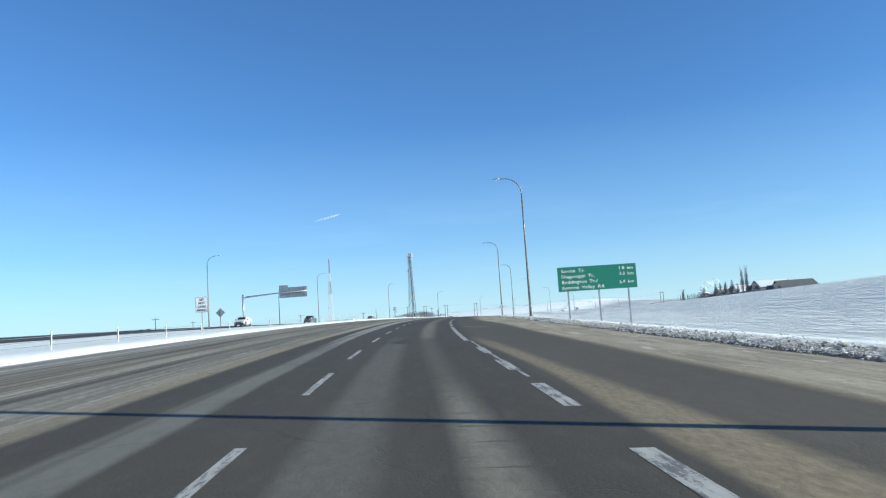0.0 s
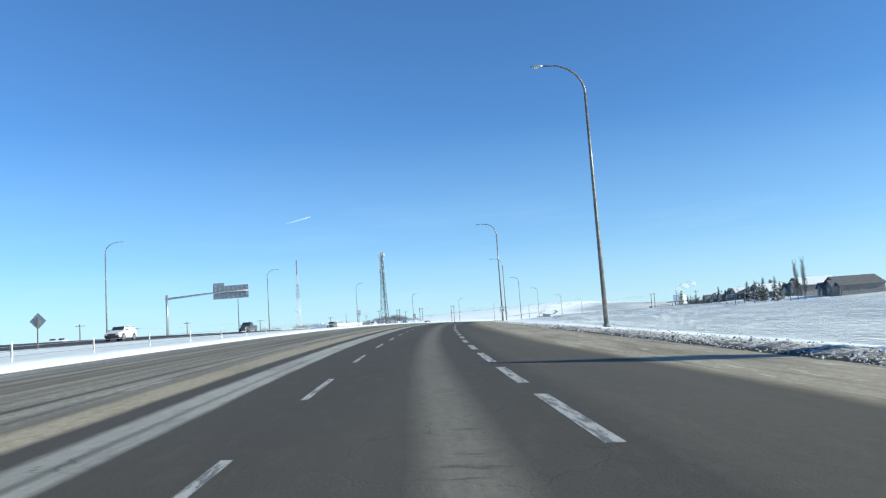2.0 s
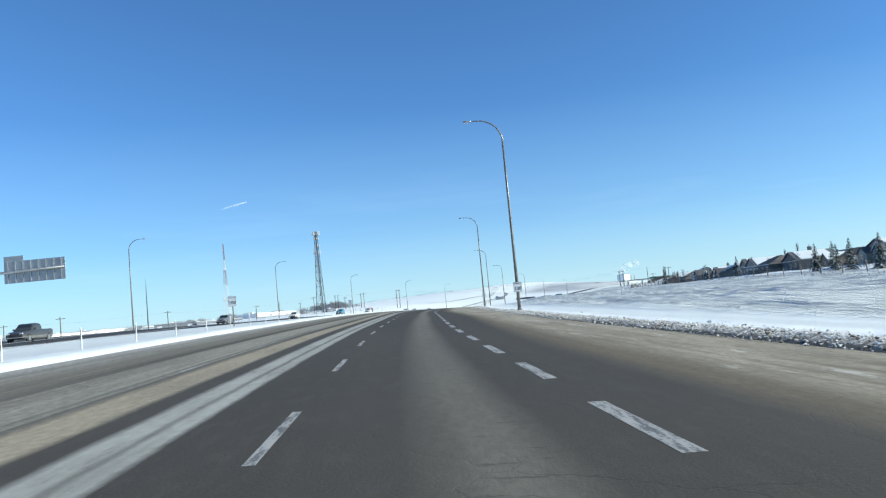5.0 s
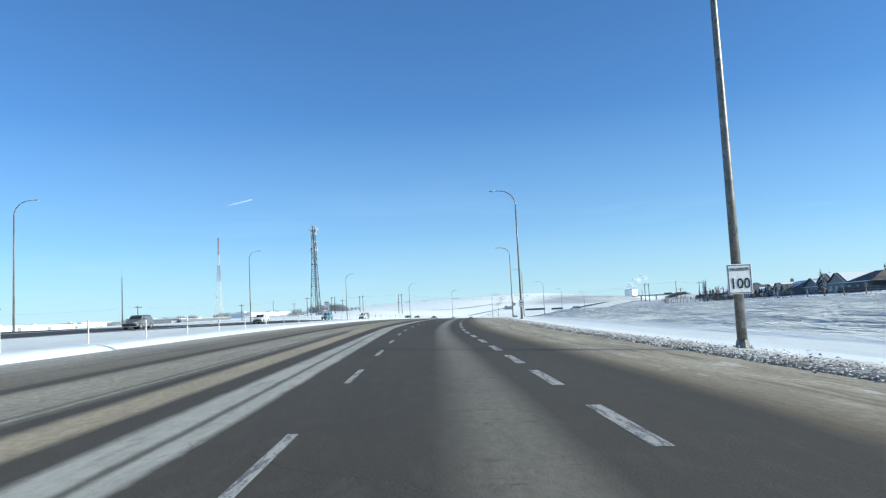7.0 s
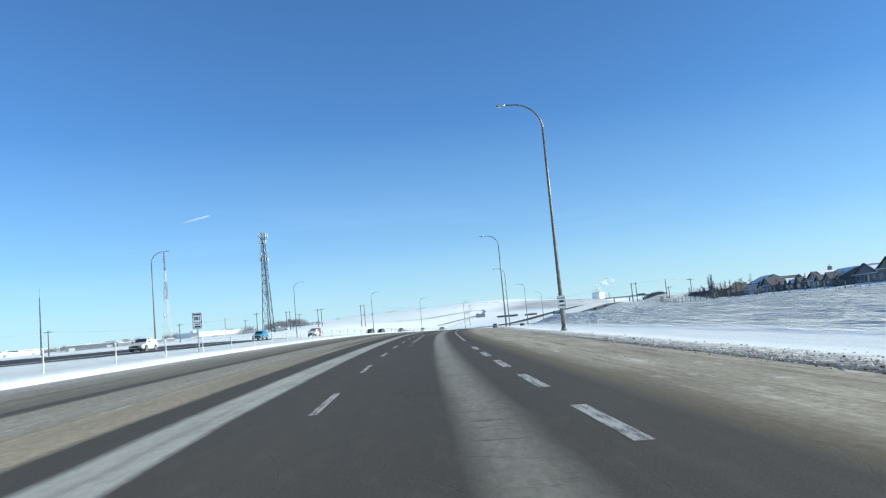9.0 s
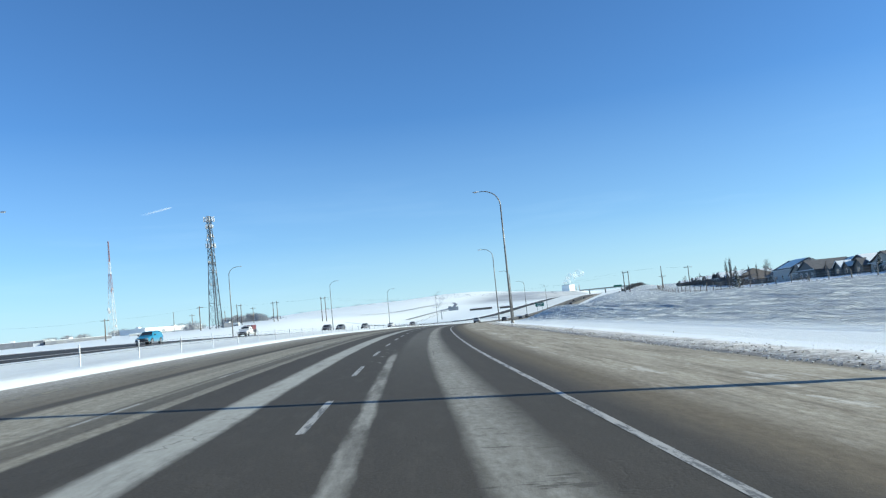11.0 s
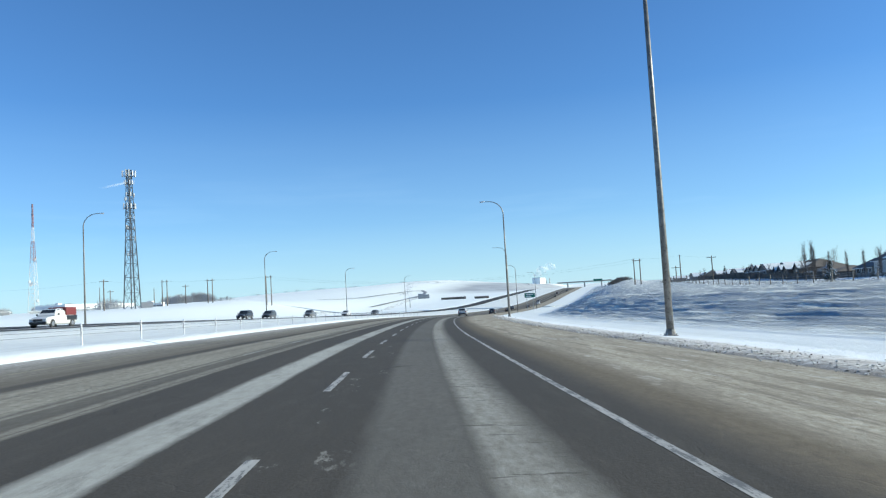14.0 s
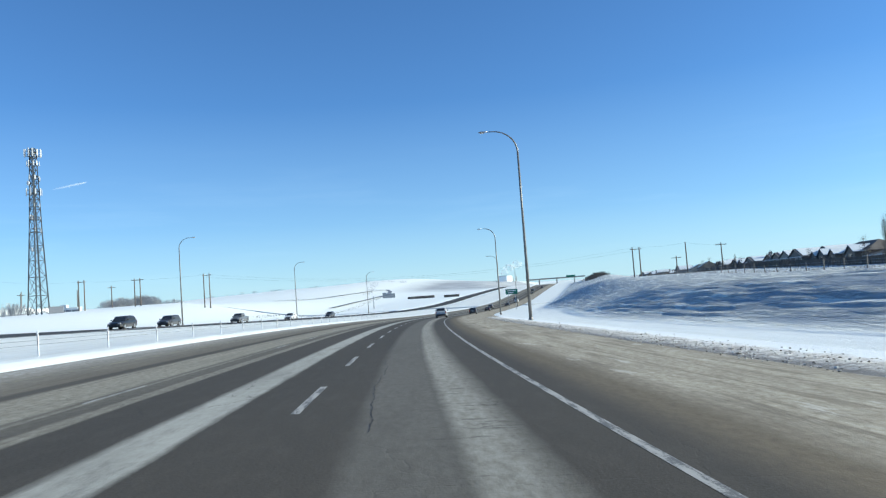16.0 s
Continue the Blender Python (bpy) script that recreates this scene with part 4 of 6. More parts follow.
def rubble(name, count, s_end, low, extra, stops, label, seed):
    """Frozen lumps and gravel along the plough ridge."""
    rng = random.Random(seed)
    verts, faces = [], []
    ico = [(0, 0, 1), (0.9, 0, 0.3), (0.28, 0.85, 0.3), (-0.72, 0.53, 0.3), (-0.72, -0.53, 0.3), (0.28, -0.85, 0.3), (0, 0, -0.6)]
    tri = [(0, 1, 2), (0, 2, 3), (0, 3, 4), (0, 4, 5), (0, 5, 1), (6, 2, 1), (6, 3, 2), (6, 4, 3), (6, 5, 4), (6, 1, 5)]
    for _ in range(count):
        s = rng.uniform(-8, s_end)
        v = abs(rng.gauss(0, 0.9)) + rng.uniform(-0.1, 0.35)
        u = float(edge_u(s)) + v
        size = (low + extra * rng.random() ** 2.2) * (1 - 0.25 * float(smooth(200, 270, s)))
        if rng.random() < 0.012:
            size *= 2.0
        x, y = plan(s, u)
        k = min(max(v / 3.2, 0), 1)
        z = float(ground_z(s, u, True)) + 0.17 * (1 - 0.62 * float(smooth(90, 220, s))) * min(1, k * 3.2) * (1 - k) ** 0.7 + size * 0.2
        a = rng.uniform(0, 6.28)
        c, d = math.cos(a), math.sin(a)
        n = len(verts)
        fx, fy, fz = rng.uniform(0.7, 1.4), rng.uniform(0.7, 1.4), rng.uniform(0.5, 1.0)
        for p in ico:
            w = size * rng.uniform(0.75, 1.2)
            px, py = p[0] * fx * w, p[1] * fy * w
            verts.append((x + c * px - d * py, y + d * px + c * py, z + p[2] * fz * w))
        faces += [tuple(i + n for i in t) for t in tri]
    m, nt, b = material(name + "_surface", 0.85)
    g = nt.nodes.new("ShaderNodeNewGeometry")
    nt.links.new(ramp(nt, g.outputs["Random Per Island"], stops), b.inputs["Base Color"])
    return tagged(mesh_ob(name, verts, faces, m), label, "rubble", "", "stuff")


rubble("snow_rubble", 34000, 440, 0.008, 0.046, [(0.0, (0.07, 0.058, 0.046)), (0.18, (0.26, 0.228, 0.186)), (0.4, (0.52, 0.492, 0.445)), (1.0, (0.76, 0.74, 0.70))], "frozen grey snow lumps and gravel on the shoulder ridge", 5)
rubble("snow_chunks", 11000, 190, 0.009, 0.046, [(0.0, (0.11, 0.095, 0.078)), (0.15, (0.36, 0.33, 0.29)), (0.35, (0.62, 0.60, 0.565)), (1.0, (0.84, 0.835, 0.81))], "white broken snow chunks thrown up by the plough", 6)


# ---- street lamps ----
def street_lamp(m, label, group, sign=None):
    t = thing("street_lamp", m, label, "street lamp", group)
    pole = Shape()
    pole.tube([(0, 0, 0.12), (0, 0, 5), (0, 0, 10), (0, 0, 15.5)], [0.155, 0.132, 0.108, 0.085], 12)
    pole.ob("pole", MAT["pole_steel"], t, flat=False)
    arm = Shape()
    pts = [(-2.15 * (1 - math.cos(a)), 0, 15.45 + 2.0 * math.sin(a)) for a in np.linspace(0, math.pi / 2, 12)]
    arm.tube([(0, 0, 15.3)] + pts + [(-2.75, 0, 17.46)], [0.085] + list(np.linspace(0.083, 0.05, 12)) + [0.04], 10)
    arm.ob("arm", MAT["pole_steel"], t, flat=False)
    head = Shape()
    rings = []
    for x, hw, zt, zb in ((-2.65, 0.06, 0.05, -0.04), (-2.85, 0.13, 0.08, -0.06), (-3.2, 0.17, 0.09, -0.08), (-3.4, 0.12, 0.05, -0.05), (-3.48, 0.05, 0.02, -0.02)):
        rings.append([(x, hw * math.cos(a), 17.46 + (zt if math.sin(a) > 0 else -zb) * math.sin(a)) for a in np.linspace(0, 2 * math.pi, 11)[:-1]])
    lum = head.loft(rings).ob("luminaire", MAT["galv"], t, flat=False)
    lens = Shape().box((-3.12, 0, 17.375), (0.4, 0.24, 0.05), 0.02)
    lens.ob("lens", MAT["lamp_clear"], lum)
    base = Shape().box((0, 0, 0.03), (0.5, 0.5, 0.05), 0.02)
    base.tube([(0, 0, 0.05), (0, 0, 0.3)], [0.23, 0.17], 12)
    base.ob("base_plate", MAT["pole_steel"], t)
    for a in range(4):
        x, y = 0.19 * (1 if a % 2 else -1), 0.19 * (1 if a > 1 else -1)
        Shape().tube([(x, y, 0.05), (x, y, 0.14)], 0.022, 6).ob("bolt", MAT["galv"], t)
    Shape().box((0, -0.156, 0.75), (0.12, 0.02, 0.24), 0.008).ob("access_cover", MAT["pole_steel"], t)
    return t


lamp = street_lamp(stand(94, 11.3), "tall tapered grey steel lamp with curved arm on the shoulder", "lamps beside our carriageway")
for s, u in ((5.4, 10.8), (180, 9.05), (259, 9.6), (346, 9.65), (429, 9.6), (513, 10.9), (597, 9.6), (681, 9.8)):
    copy_thing(lamp, stand(s, u))
for s, u in ((94, -61), (178, -61.6), (255, -57.4), (339, -54.6), (432, -56.4), (509, -52.4), (591, -53.5), (675, -53)):
    ob = copy_thing(lamp, stand(s, u, 180, -0.1))
    tagged(ob, "tall grey steel lamp with curved arm beyond the oncoming lanes", "", "lamps beside the oncoming carriageway")


# ---- signs ----
def letters(text, size, parent, mat, x, z, y=-0.03, align="LEFT", width=1.0, name="lettering"):
    cu = bpy.data.curves.new("text", "FONT")
    cu.body, cu.size, cu.align_x, cu.extrude, cu.resolution_u = text, size, align, 0.004, 3
    cu.offset = 0.0 if size < 0.2 or align == "LEFT" or align == "RIGHT" else size * 0.012
    tmp = bpy.data.objects.new("text", cu)
    me = bpy.data.meshes.new_from_object(tmp)
    bpy.data.objects.remove(tmp)
    me.transform(Matrix.Translation((x, y, z)) @ Matrix.Rotation(math.pi / 2, 4, "X") @ Matrix.Diagonal((width, 1, 1, 1)))
    me.materials.clear()
    me.materials.append(mat)
    ob = new(name, me)
    ob.parent = parent
    return ob


def words(text, size, parent, mat, x, z, y, align, width):
    """A line of writing, each word a mesh of its own."""
    made, run = [], 0.0
    for word in text.split():
        ob = letters(word, size, parent, mat, 0.0, z, y, "LEFT", width)
        made.append((ob, run))
        run += max(v.co.x for v in ob.data.vertices) + size * 0.62
    start = x if align == "LEFT" else x - (run - size * 0.62)
    for ob, at_x in made:
        ob.data.transform(Matrix.Translation((start + at_x, 0, 0)))


def rim(shape, w, h, cz, t, y, x=0.0, d=0.006):
    for bx, bz, sx, sz in ((0, h / 2, w, t), (0, -h / 2, w, t), (-w / 2, 0, t, h), (w / 2, 0, t, h)):
        shape.box((x + bx, y, cz + bz), (sx, d, sz))
    return shape


def guide_sign():
    t = thing("guide_sign", stand(62, 14.0, 2), "large green distance sign on three steel posts in snow", "road sign")
    ref = float(zc(62)) - float(ground_z(62, 14.0, True)) + 0.05
    lo, hi = ref + 1.86, ref + 3.85
    w, h, cz = 6.5, hi - lo, (hi + lo) / 2
    panel = Shape().box((0, 0, cz), (w, 0.05, h), 0.012).ob("panel", MAT["green"], t, "green reflective sheeting panel")
    for a in range(4):
        Shape().box((0, 0.05, lo + h * (a + 0.5) / 4), (w - 0.1, 0.05, 0.07)).ob("stiffener", MAT["sign_back"], panel)
    for x in (-2.45, 0.1, 2.55):
        p = Shape()
        p.box((x, 0.15, (hi - 0.15 - 1.4) / 2), (0.11, 0.012, hi + 1.25))
        p.box((x, 0.21, (hi - 0.15 - 1.4) / 2), (0.014, 0.11, hi + 1.25))
        p.box((x, 0.27, (hi - 0.15 - 1.4) / 2), (0.11, 0.012, hi + 1.25))
        p.ob("post", MAT["galv"], t)
    W = MAT["white_sheet"]
    for i, (name, dist) in enumerate((("Sarcee  Tr.", "1.8  km"), ("Shaganappi  Tr.", "3.3  km"), ("Beddington  Tr./", ""), ("Symons  Valley  Rd.", ""))):
        z = hi - 0.45 - 0.46 * i
        words(name, 0.38, panel, W, -w / 2 + 0.28, z, -0.032, "LEFT", 1.2)
        if dist:
            words(dist, 0.36, panel, W, w / 2 - 0.25, z, -0.032, "RIGHT", 1.16)
    words("5.4 km", 0.36, panel, W, w / 2 - 0.25, hi - 0.45 - 0.46 * 2.45, -0.032, "RIGHT", 1.16)


guide_sign()


def plate_sign(name, m, label, w, h, zc_, lines, post=True, y=0.0, cat="road sign"):
    """A white plate with black writing on its own post or on a lamp."""
    t = thing(name, m, label, cat)
    panel = Shape().box((0, y, zc_), (w, 0.02, h), 0.006).ob("panel", MAT["white_sheet"], t)
    rim(Shape(), w - 0.07, h - 0.07, zc_, 0.018, y - 0.014).ob("border", MAT["black_sheet"], panel)
    for text, size, z, width in lines:
        if text:
            letters(text, size, panel, MAT["black_sheet"], 0, zc_ + z, y - 0.016, "CENTER", width)
        else:
            Shape().box((0, y - 0.014, zc_ + z), (w * width, 0.006, size)).ob("writing_bar", MAT["black_sheet"], panel)
    if post:
        Shape().box((0, y + 0.05, (zc_ + h / 2 - 0.05 - 0.4) / 2), (0.09, 0.07, zc_ + h / 2 + 0.35), 0.012).ob("post", MAT["wood_pole" if post == "wood" else "galv"], t)
        for dz in (-h / 4, h / 4):
            Shape().tube([(0, y - 0.012, zc_ + dz), (0, y - 0.022, zc_ + dz)], 0.014, 8).ob("bolt", MAT["galv"], t)
    else:
        for dz in (-h / 3, h / 3):
            b = Shape()
            b.tube([(0.17 * math.cos(a), y + 0.18 + 0.17 * math.sin(a), zc_ + dz) for a in np.linspace(0, 2 * math.pi, 13)], 0.014, 5)
            b.ob("band", MAT["galv"], t)
    return t


HUNDRED = [("MAXIMUM", 0.135, 0.25, 0.92), ("100", 0.44, -0.28, 0.95)]
plate_sign("speed_sign", stand(180, 9.05), "white maximum 100 speed sign banded to a lamp post", 0.75, 0.9, 2.12, HUNDRED, False, -0.19)
plate_sign("speed_sign", stand(182, -16.8), "white maximum 100 speed sign on a post in the median", 0.75, 0.95, 2.3, HUNDRED, "wood")
plate_sign("exit_sign", stand(259, 9.6), "small white worded sign banded to a lamp post", 0.6, 0.95, 2.15, [("", 0.07, 0.3, 0.7), ("", 0.16, 0.06, 0.6), ("", 0.12, -0.24, 0.65)], False, -0.19)
plate_sign("median_sign", stand(58, -17.2), "white do not cross median sign on a steel post", 0.95, 1.2, 2.08, [("DO", 0.25, 0.30, 0.95), ("NOT", 0.25, 0.03, 0.95), ("CROSS", 0.235, -0.24, 0.9), ("MEDIAN", 0.215, -0.50, 0.88)], True)
plate_sign("median_sign", stand(252, -15.2), "white route 201 sign on a post beside the barrier", 0.64, 1.05, 2.0, [("", 0.07, 0.4, 0.75), ("201", 0.30, 0.05, 0.95), ("", 0.03, -0.1, 0.85), ("", 0.05, -0.22, 0.5), ("", 0.10, -0.38, 0.6)], True)


def diamond_sign():
    t = thing("warning_sign", stand(106, -31.4), "back of a grey metal diamond warning sign on a post", "road sign")
    s = Shape().box((0, 0, 0), (0.95, 0.02, 0.95), 0.006, Matrix.Rotation(math.pi / 4, 3, "Y"))
    s.v = [(x, y, z + 2.2) for x, y, z in s.v]
    s.ob("panel", MAT["sign_back"], t)
    Shape().box((0, -0.06, 1.0), (0.09, 0.08, 3.0), 0.012).ob("post", MAT["wood_pole"], t)


diamond_sign()


def cantilever_sign(m, span, panel_w, panel_h, height, label, front=False):
    """A sign over the lanes on an arm; the arm runs to local +x."""
    t = thing("cantilever_sign", m, label, "road sign")
    Shape().tube([(0, 0, -0.2), (0, 0, height + 0.9)], [0.33, 0.26], 14).ob("column", MAT["galv"], t, flat=False)
    Shape().box((0, 0, 0.05), (1.1, 1.1, 0.1), 0.03).ob("base_plate", MAT["concrete"], t)
    Shape().tube([(0, 0, height), (span * 0.5, 0, height + 0.55), (span, 0, height + 0.75)], [0.24, 0.2, 0.14], 12).ob("arm", MAT["galv"], t, flat=False)
    Shape().tube([(0, -0.3, height), (0, 0.3, height)], 0.36, 12).ob("collar", MAT["galv"], t)
    x0 = span - panel_w
    panel = Shape()
    panel.box((x0 + panel_w / 2, 0.28, height + 0.6), (panel_w, 0.06, panel_h), 0.01)
    panel.box((x0 + panel_w * 0.16, 0.28, height + 0.6 + panel_h / 2 + 0.35), (panel_w * 0.32, 0.06, 0.68), 0.01)
    p = panel.ob("panel", MAT["green" if front else "sign_back"], t)
    n = 8
    for i in range(n):
        x = x0 + panel_w * (i + 0.5) / n
        Shape().box((x, 0.2, height + 0.6), (0.1, 0.09, panel_h - 0.1)).ob("stiffener", MAT["galv"], p)
    return t


cantilever_sign(stand(214, -66.8), 19.2, 8.3, 3.0, 8.6, "grey cantilever road sign seen from its back over lanes")
cantilever_sign(stand(790, -84), 13, 7.5, 2.6, 6.2, "far dark cantilever sign over the oncoming lanes")


def far_green_sign(s, u, w, h, z, label):
    t = thing("guide_sign", stand(s, u), label, "road sign")
    Shape().box((0, 0, z), (w, 0.06, h), 0.01).ob("panel", MAT["green"], t)
    for x in (-w * 0.3, w * 0.3):
        Shape().box((x, 0.12, z / 2 - 0.3), (0.16, 0.16, z + 0.6)).ob("post", MAT["galv"], t)
    for i in range(2):
        Shape().box((-w * 0.08 * i, -0.045, z + h * (0.2 - 0.4 * i)), (w * (0.7 - 0.2 * i), 0.02, h * 0.16)).ob("writing_bar", MAT["white_sheet"], t)


far_green_sign(642, 11, 4.4, 1.9, 6.5, "large green exit sign beside the far road")


# ---- cable barrier ----
def cable_barrier():
    t = thing("cable_barrier", pose(0, 0, 0), "three-cable median barrier with snow-caked posts", "barrier")
    post = Shape()
    post.box((0, 0, 0.28), (0.06, 0.05, 1.2), 0.012)
    post.box((0, 0, 0.87), (0.075, 0.06, 0.05), 0.01)
    shared = None
    for s in np.arange(-2.0, 520, 6.1):
        x, y, z = at(s, -13.7)
        if shared is None:
            ob = post.ob("post", MAT["post_white"], t)
            shared = ob.data
        else:
            ob = new("post", shared)
            ob.parent = t
        lean = random.uniform(-1.5, 1.5)
        ob.matrix_local = pose(x, y, z - 0.24 * float(smooth(150, 90, s)) + random.uniform(-0.04, 0.04), lean, random.uniform(-1.5, 1.5), heading(s))
    clip = Shape().box((0, 0, 0.58), (0.022, 0.07, 0.42), 0.004)
    first = None
    for ob in [o for o in t.children if o.name.split(".")[0] == "post"]:
        if first is None:
            hook = clip.ob("cable_slot", MAT["trim_black"], ob)
            first = hook.data
        else:
            hook = new("cable_slot", first)
            hook.parent = ob
    for h in (0.42, 0.58, 0.74):
        c = Shape()
        c.tube([(*plan(s, -13.7), float(ground_z(s, -13.7, True)) + h - 0.24 * float(smooth(150, 90, s))) for s in np.arange(-4, 521, 6.1)], 0.008, 4)
        c.ob("cable", MAT["cable"], t)


cable_barrier()


# ---- towers, poles and wires ----
def lattice_tower(m, height, base, top, name, label, bands, cat="tower", heavy=0.0040):
    """Three-legged lattice tower; bands: (from, to, material) of the height."""
    t = thing(name, m, label, cat)

    def corner(k, z):
        r = (base + (top - base) * min(1, z / (height * 0.86))) / math.sqrt(3)
        a = 2 * math.pi * k / 3 + 0.45
        return Vector((r * math.cos(a), r * math.sin(a), z))

    thick = height * heavy
    for lo, hi, mat in bands:
        a, b = lo * height, hi * height
        for k in range(3):
            Shape().tube([corner(k, a), corner(k, b)], thick * (1.35 - 0.5 * (lo + hi) / 2), 6).ob("leg", mat, t)
        z = a
        br = Shape()
        while z < b - 0.5:
            w = (corner(0, z) - corner(1, z)).length
            step = min(max(w * 1.05, 1.3), b - z)
            for k in range(3):
                j = (k + 1) % 3
                p, q = corner(k, z), corner(j, z)
                pu, qu = corner(k, z + step), corner(j, z + step)
                r = thick * 0.5
                br.tube([p, qu], r, 4, False)
                br.tube([q, pu], r, 4, False)
                br.tube([pu, qu], r, 4, False)
            z += step
        br.ob("bracing", mat, t)
    return t


def cell_tower():
    x, y = -29.0, 640.0
    z = 10.4
    t = lattice_tower(pose(x, y, z, 0, 0, 10), 57.0, 6.6, 1.9, "cell_tower", "grey steel lattice cell tower crowded with white antennas", [(0, 0.5, MAT["lattice"]), (0.5, 1.0, MAT["lattice"])], "tower", 0.0031)
    Shape().box((1.1, -1.4, 28), (0.5, 0.25, 56)).ob("cable_ladder", MAT["lattice"], t).rotation_euler = (0.0, -0.022, 0.0)
    rng = random.Random(3)
    for zz, r, n, hh in ((55.4, 2.6, 12, 2.8), (51.8, 1.9, 8, 2.0), (42.0, 2.4, 9, 2.3), (37.5, 1.6, 4, 1.3), (29.0, 1.7, 4, 1.8), (47.0, 1.6, 5, 1.4), (22.5, 1.9, 3, 1.4), (33.2, 1.6, 3, 1.2)):
        ring = Shape()
        ring.tube([(r * 0.85 * math.cos(a), r * 0.85 * math.sin(a), zz - hh * 0.3) for a in np.linspace(0, 2 * math.pi, 13)], 0.08, 5)
        ring.tube([(r * 0.85 * math.cos(a), r * 0.85 * math.sin(a), zz + hh * 0.3) for a in np.linspace(0, 2 * math.pi, 13)], 0.06, 5)
        for k in range(3):
            a = k * 2.094 + 0.45
            ring.tube([(0, 0, zz - hh * 0.3), (r * 0.9 * math.cos(a), r * 0.9 * math.sin(a), zz - hh * 0.3)], 0.08, 5)
        ring.ob("platform", MAT["lattice"], t)
        for k in range(n):
            a = 2 * math.pi * k / n + rng.uniform(-0.15, 0.15)
            h = hh * rng.uniform(0.75, 1.1)
            Shape().box((0, 0, 0), (0.22, 0.42, h), 0.04, Matrix.Rotation(a, 3, "Z")).ob("panel_antenna", MAT["antenna"], t).location = (r * math.cos(a), r * math.sin(a), zz)
    for zz, a in ((46.5, 0.3), (33.8, 2.2), (45.0, 3.6)):
        d = Shape()
        d.tube([(0, 0, 0), (0.35, 0, 0)], [0.75, 0.8], 16)
        ob = d.ob("dish_antenna", MAT["antenna"], t)
        ob.matrix_local = pose(1.6 * math.cos(a), 1.6 * math.sin(a), zz, 0, 0, math.degrees(a))
    Shape().box((5.5, -3, 1.4), (4.5, 3.0, 2.8), 0.05).ob("equipment_hut", MAT["clad_grey"], t)


cell_tower()
mast = lattice_tower(pose(-141, 925, 8.5, 0, 0, 25), 88.0, 8.5, 0.9, "radio_mast", "red and white banded lattice radio mast", [(0, 0.16, MAT["white_mast"]), (0.16, 0.34, MAT["white_mast"]), (0.34, 0.5, MAT["white_mast"]), (0.5, 0.68, MAT["red_mast"]), (0.68, 0.8, MAT["white_mast"]), (0.8, 1.0, MAT["red_mast"])], "tower", 0.0015)
for zz, a in ((16, 0.5), (28, 2.0), (30, 3.5), (47, 1.0)):
    Shape().box((3.0 * math.cos(a), 3.0 * math.sin(a), zz), (1.6, 1.6, 2.2), 0.2).ob("antenna_cluster", MAT["white_mast"], mast)


def monopole():
    x, y = -128.8, 582.8
    z = float(ground_z(519, -218, True))
    t = thing("monopole", pose(x, y, z), "slim grey steel monopole with a whip top", "pole")
    Shape().tube([(0, 0, -0.3), (0, 0, 27)], [0.42, 0.2], 10).ob("shaft", MAT["lattice"], t)
    Shape().tube([(0, 0, 27), (0, 0, 31.5)], [0.09, 0.05], 6).ob("whip", MAT["lattice"], t)


monopole()


def power_pole(x, y, top, kind, label, s=None):
    """kind: single, tee, twin or frame."""
    si = int(np.argmin((_x - x) ** 2 + (_y - y) ** 2))
    r = math.radians(_h[si])
    u = (x - _x[si]) * math.cos(r) + (y - _y[si]) * math.sin(r)
    z = float(ground_z(_s[si], u, True))
    t = thing("power_pole", pose(x, y, z, 0, 0, heading(_s[si])), label, "utility pole", "timber power poles")
    h = top - z
    xs = (-1.15, 1.15) if kind in ("twin", "frame") else (0,)
    for k in xs:
        Shape().tube([(k, 0, -0.4), (k, 0, h)], [0.24, 0.17], 10).ob("pole", MAT["wood_pole"], t)
    if kind != "single":
        w = 3.6 if kind in ("tee", "twin") else 5.0
        arm = Shape().box((0, 0.2, h - 0.7), (w, 0.16, 0.2), 0.02).ob("crossarm", MAT["wood_pole"], t)
        for k in (-w / 2 + 0.15, -0.4, w / 2 - 0.15):
            Shape().tube([(k, 0.2, h - 0.6), (k, 0.2, h - 0.3)], [0.07, 0.05], 6).ob("insulator", MAT["antenna"], arm)
    return t


POLES = [(-0.6, 668, 22.8, "frame"), (24.9, 657.6, 22.6, "twin"), (167.0, 588.1, 19.4, "twin"), (182.0, 581.2, 19.8, "single"), (196.2, 581.4, 19.0, "tee"), (-19.0, 661, 22.8, "twin"), (-31, 595, 20.8, "tee"), (-96, 497, 17, "tee"), (-150, 447, 15.6, "tee"), (-62, 560, 17.6, "tee"), (-14, 700, 22.0, "tee"), (-33, 735, 22.5, "single"), (-77.6, 829, 28, "single"), (-48, 700, 21, "tee"), (197, 610, 16.5, "tee"), (-126.3, 328, 14.4, "tee"), (-108, 395.8, 15.0, "tee")]
for x, y, top, kind in POLES:
    power_pole(x, y, top, kind, {"frame": "two-pole timber power frame with a crossarm", "twin": "pair of dark timber power poles side by side", "tee": "timber power pole with a crossarm", "single": "plain dark timber power pole"}[kind])


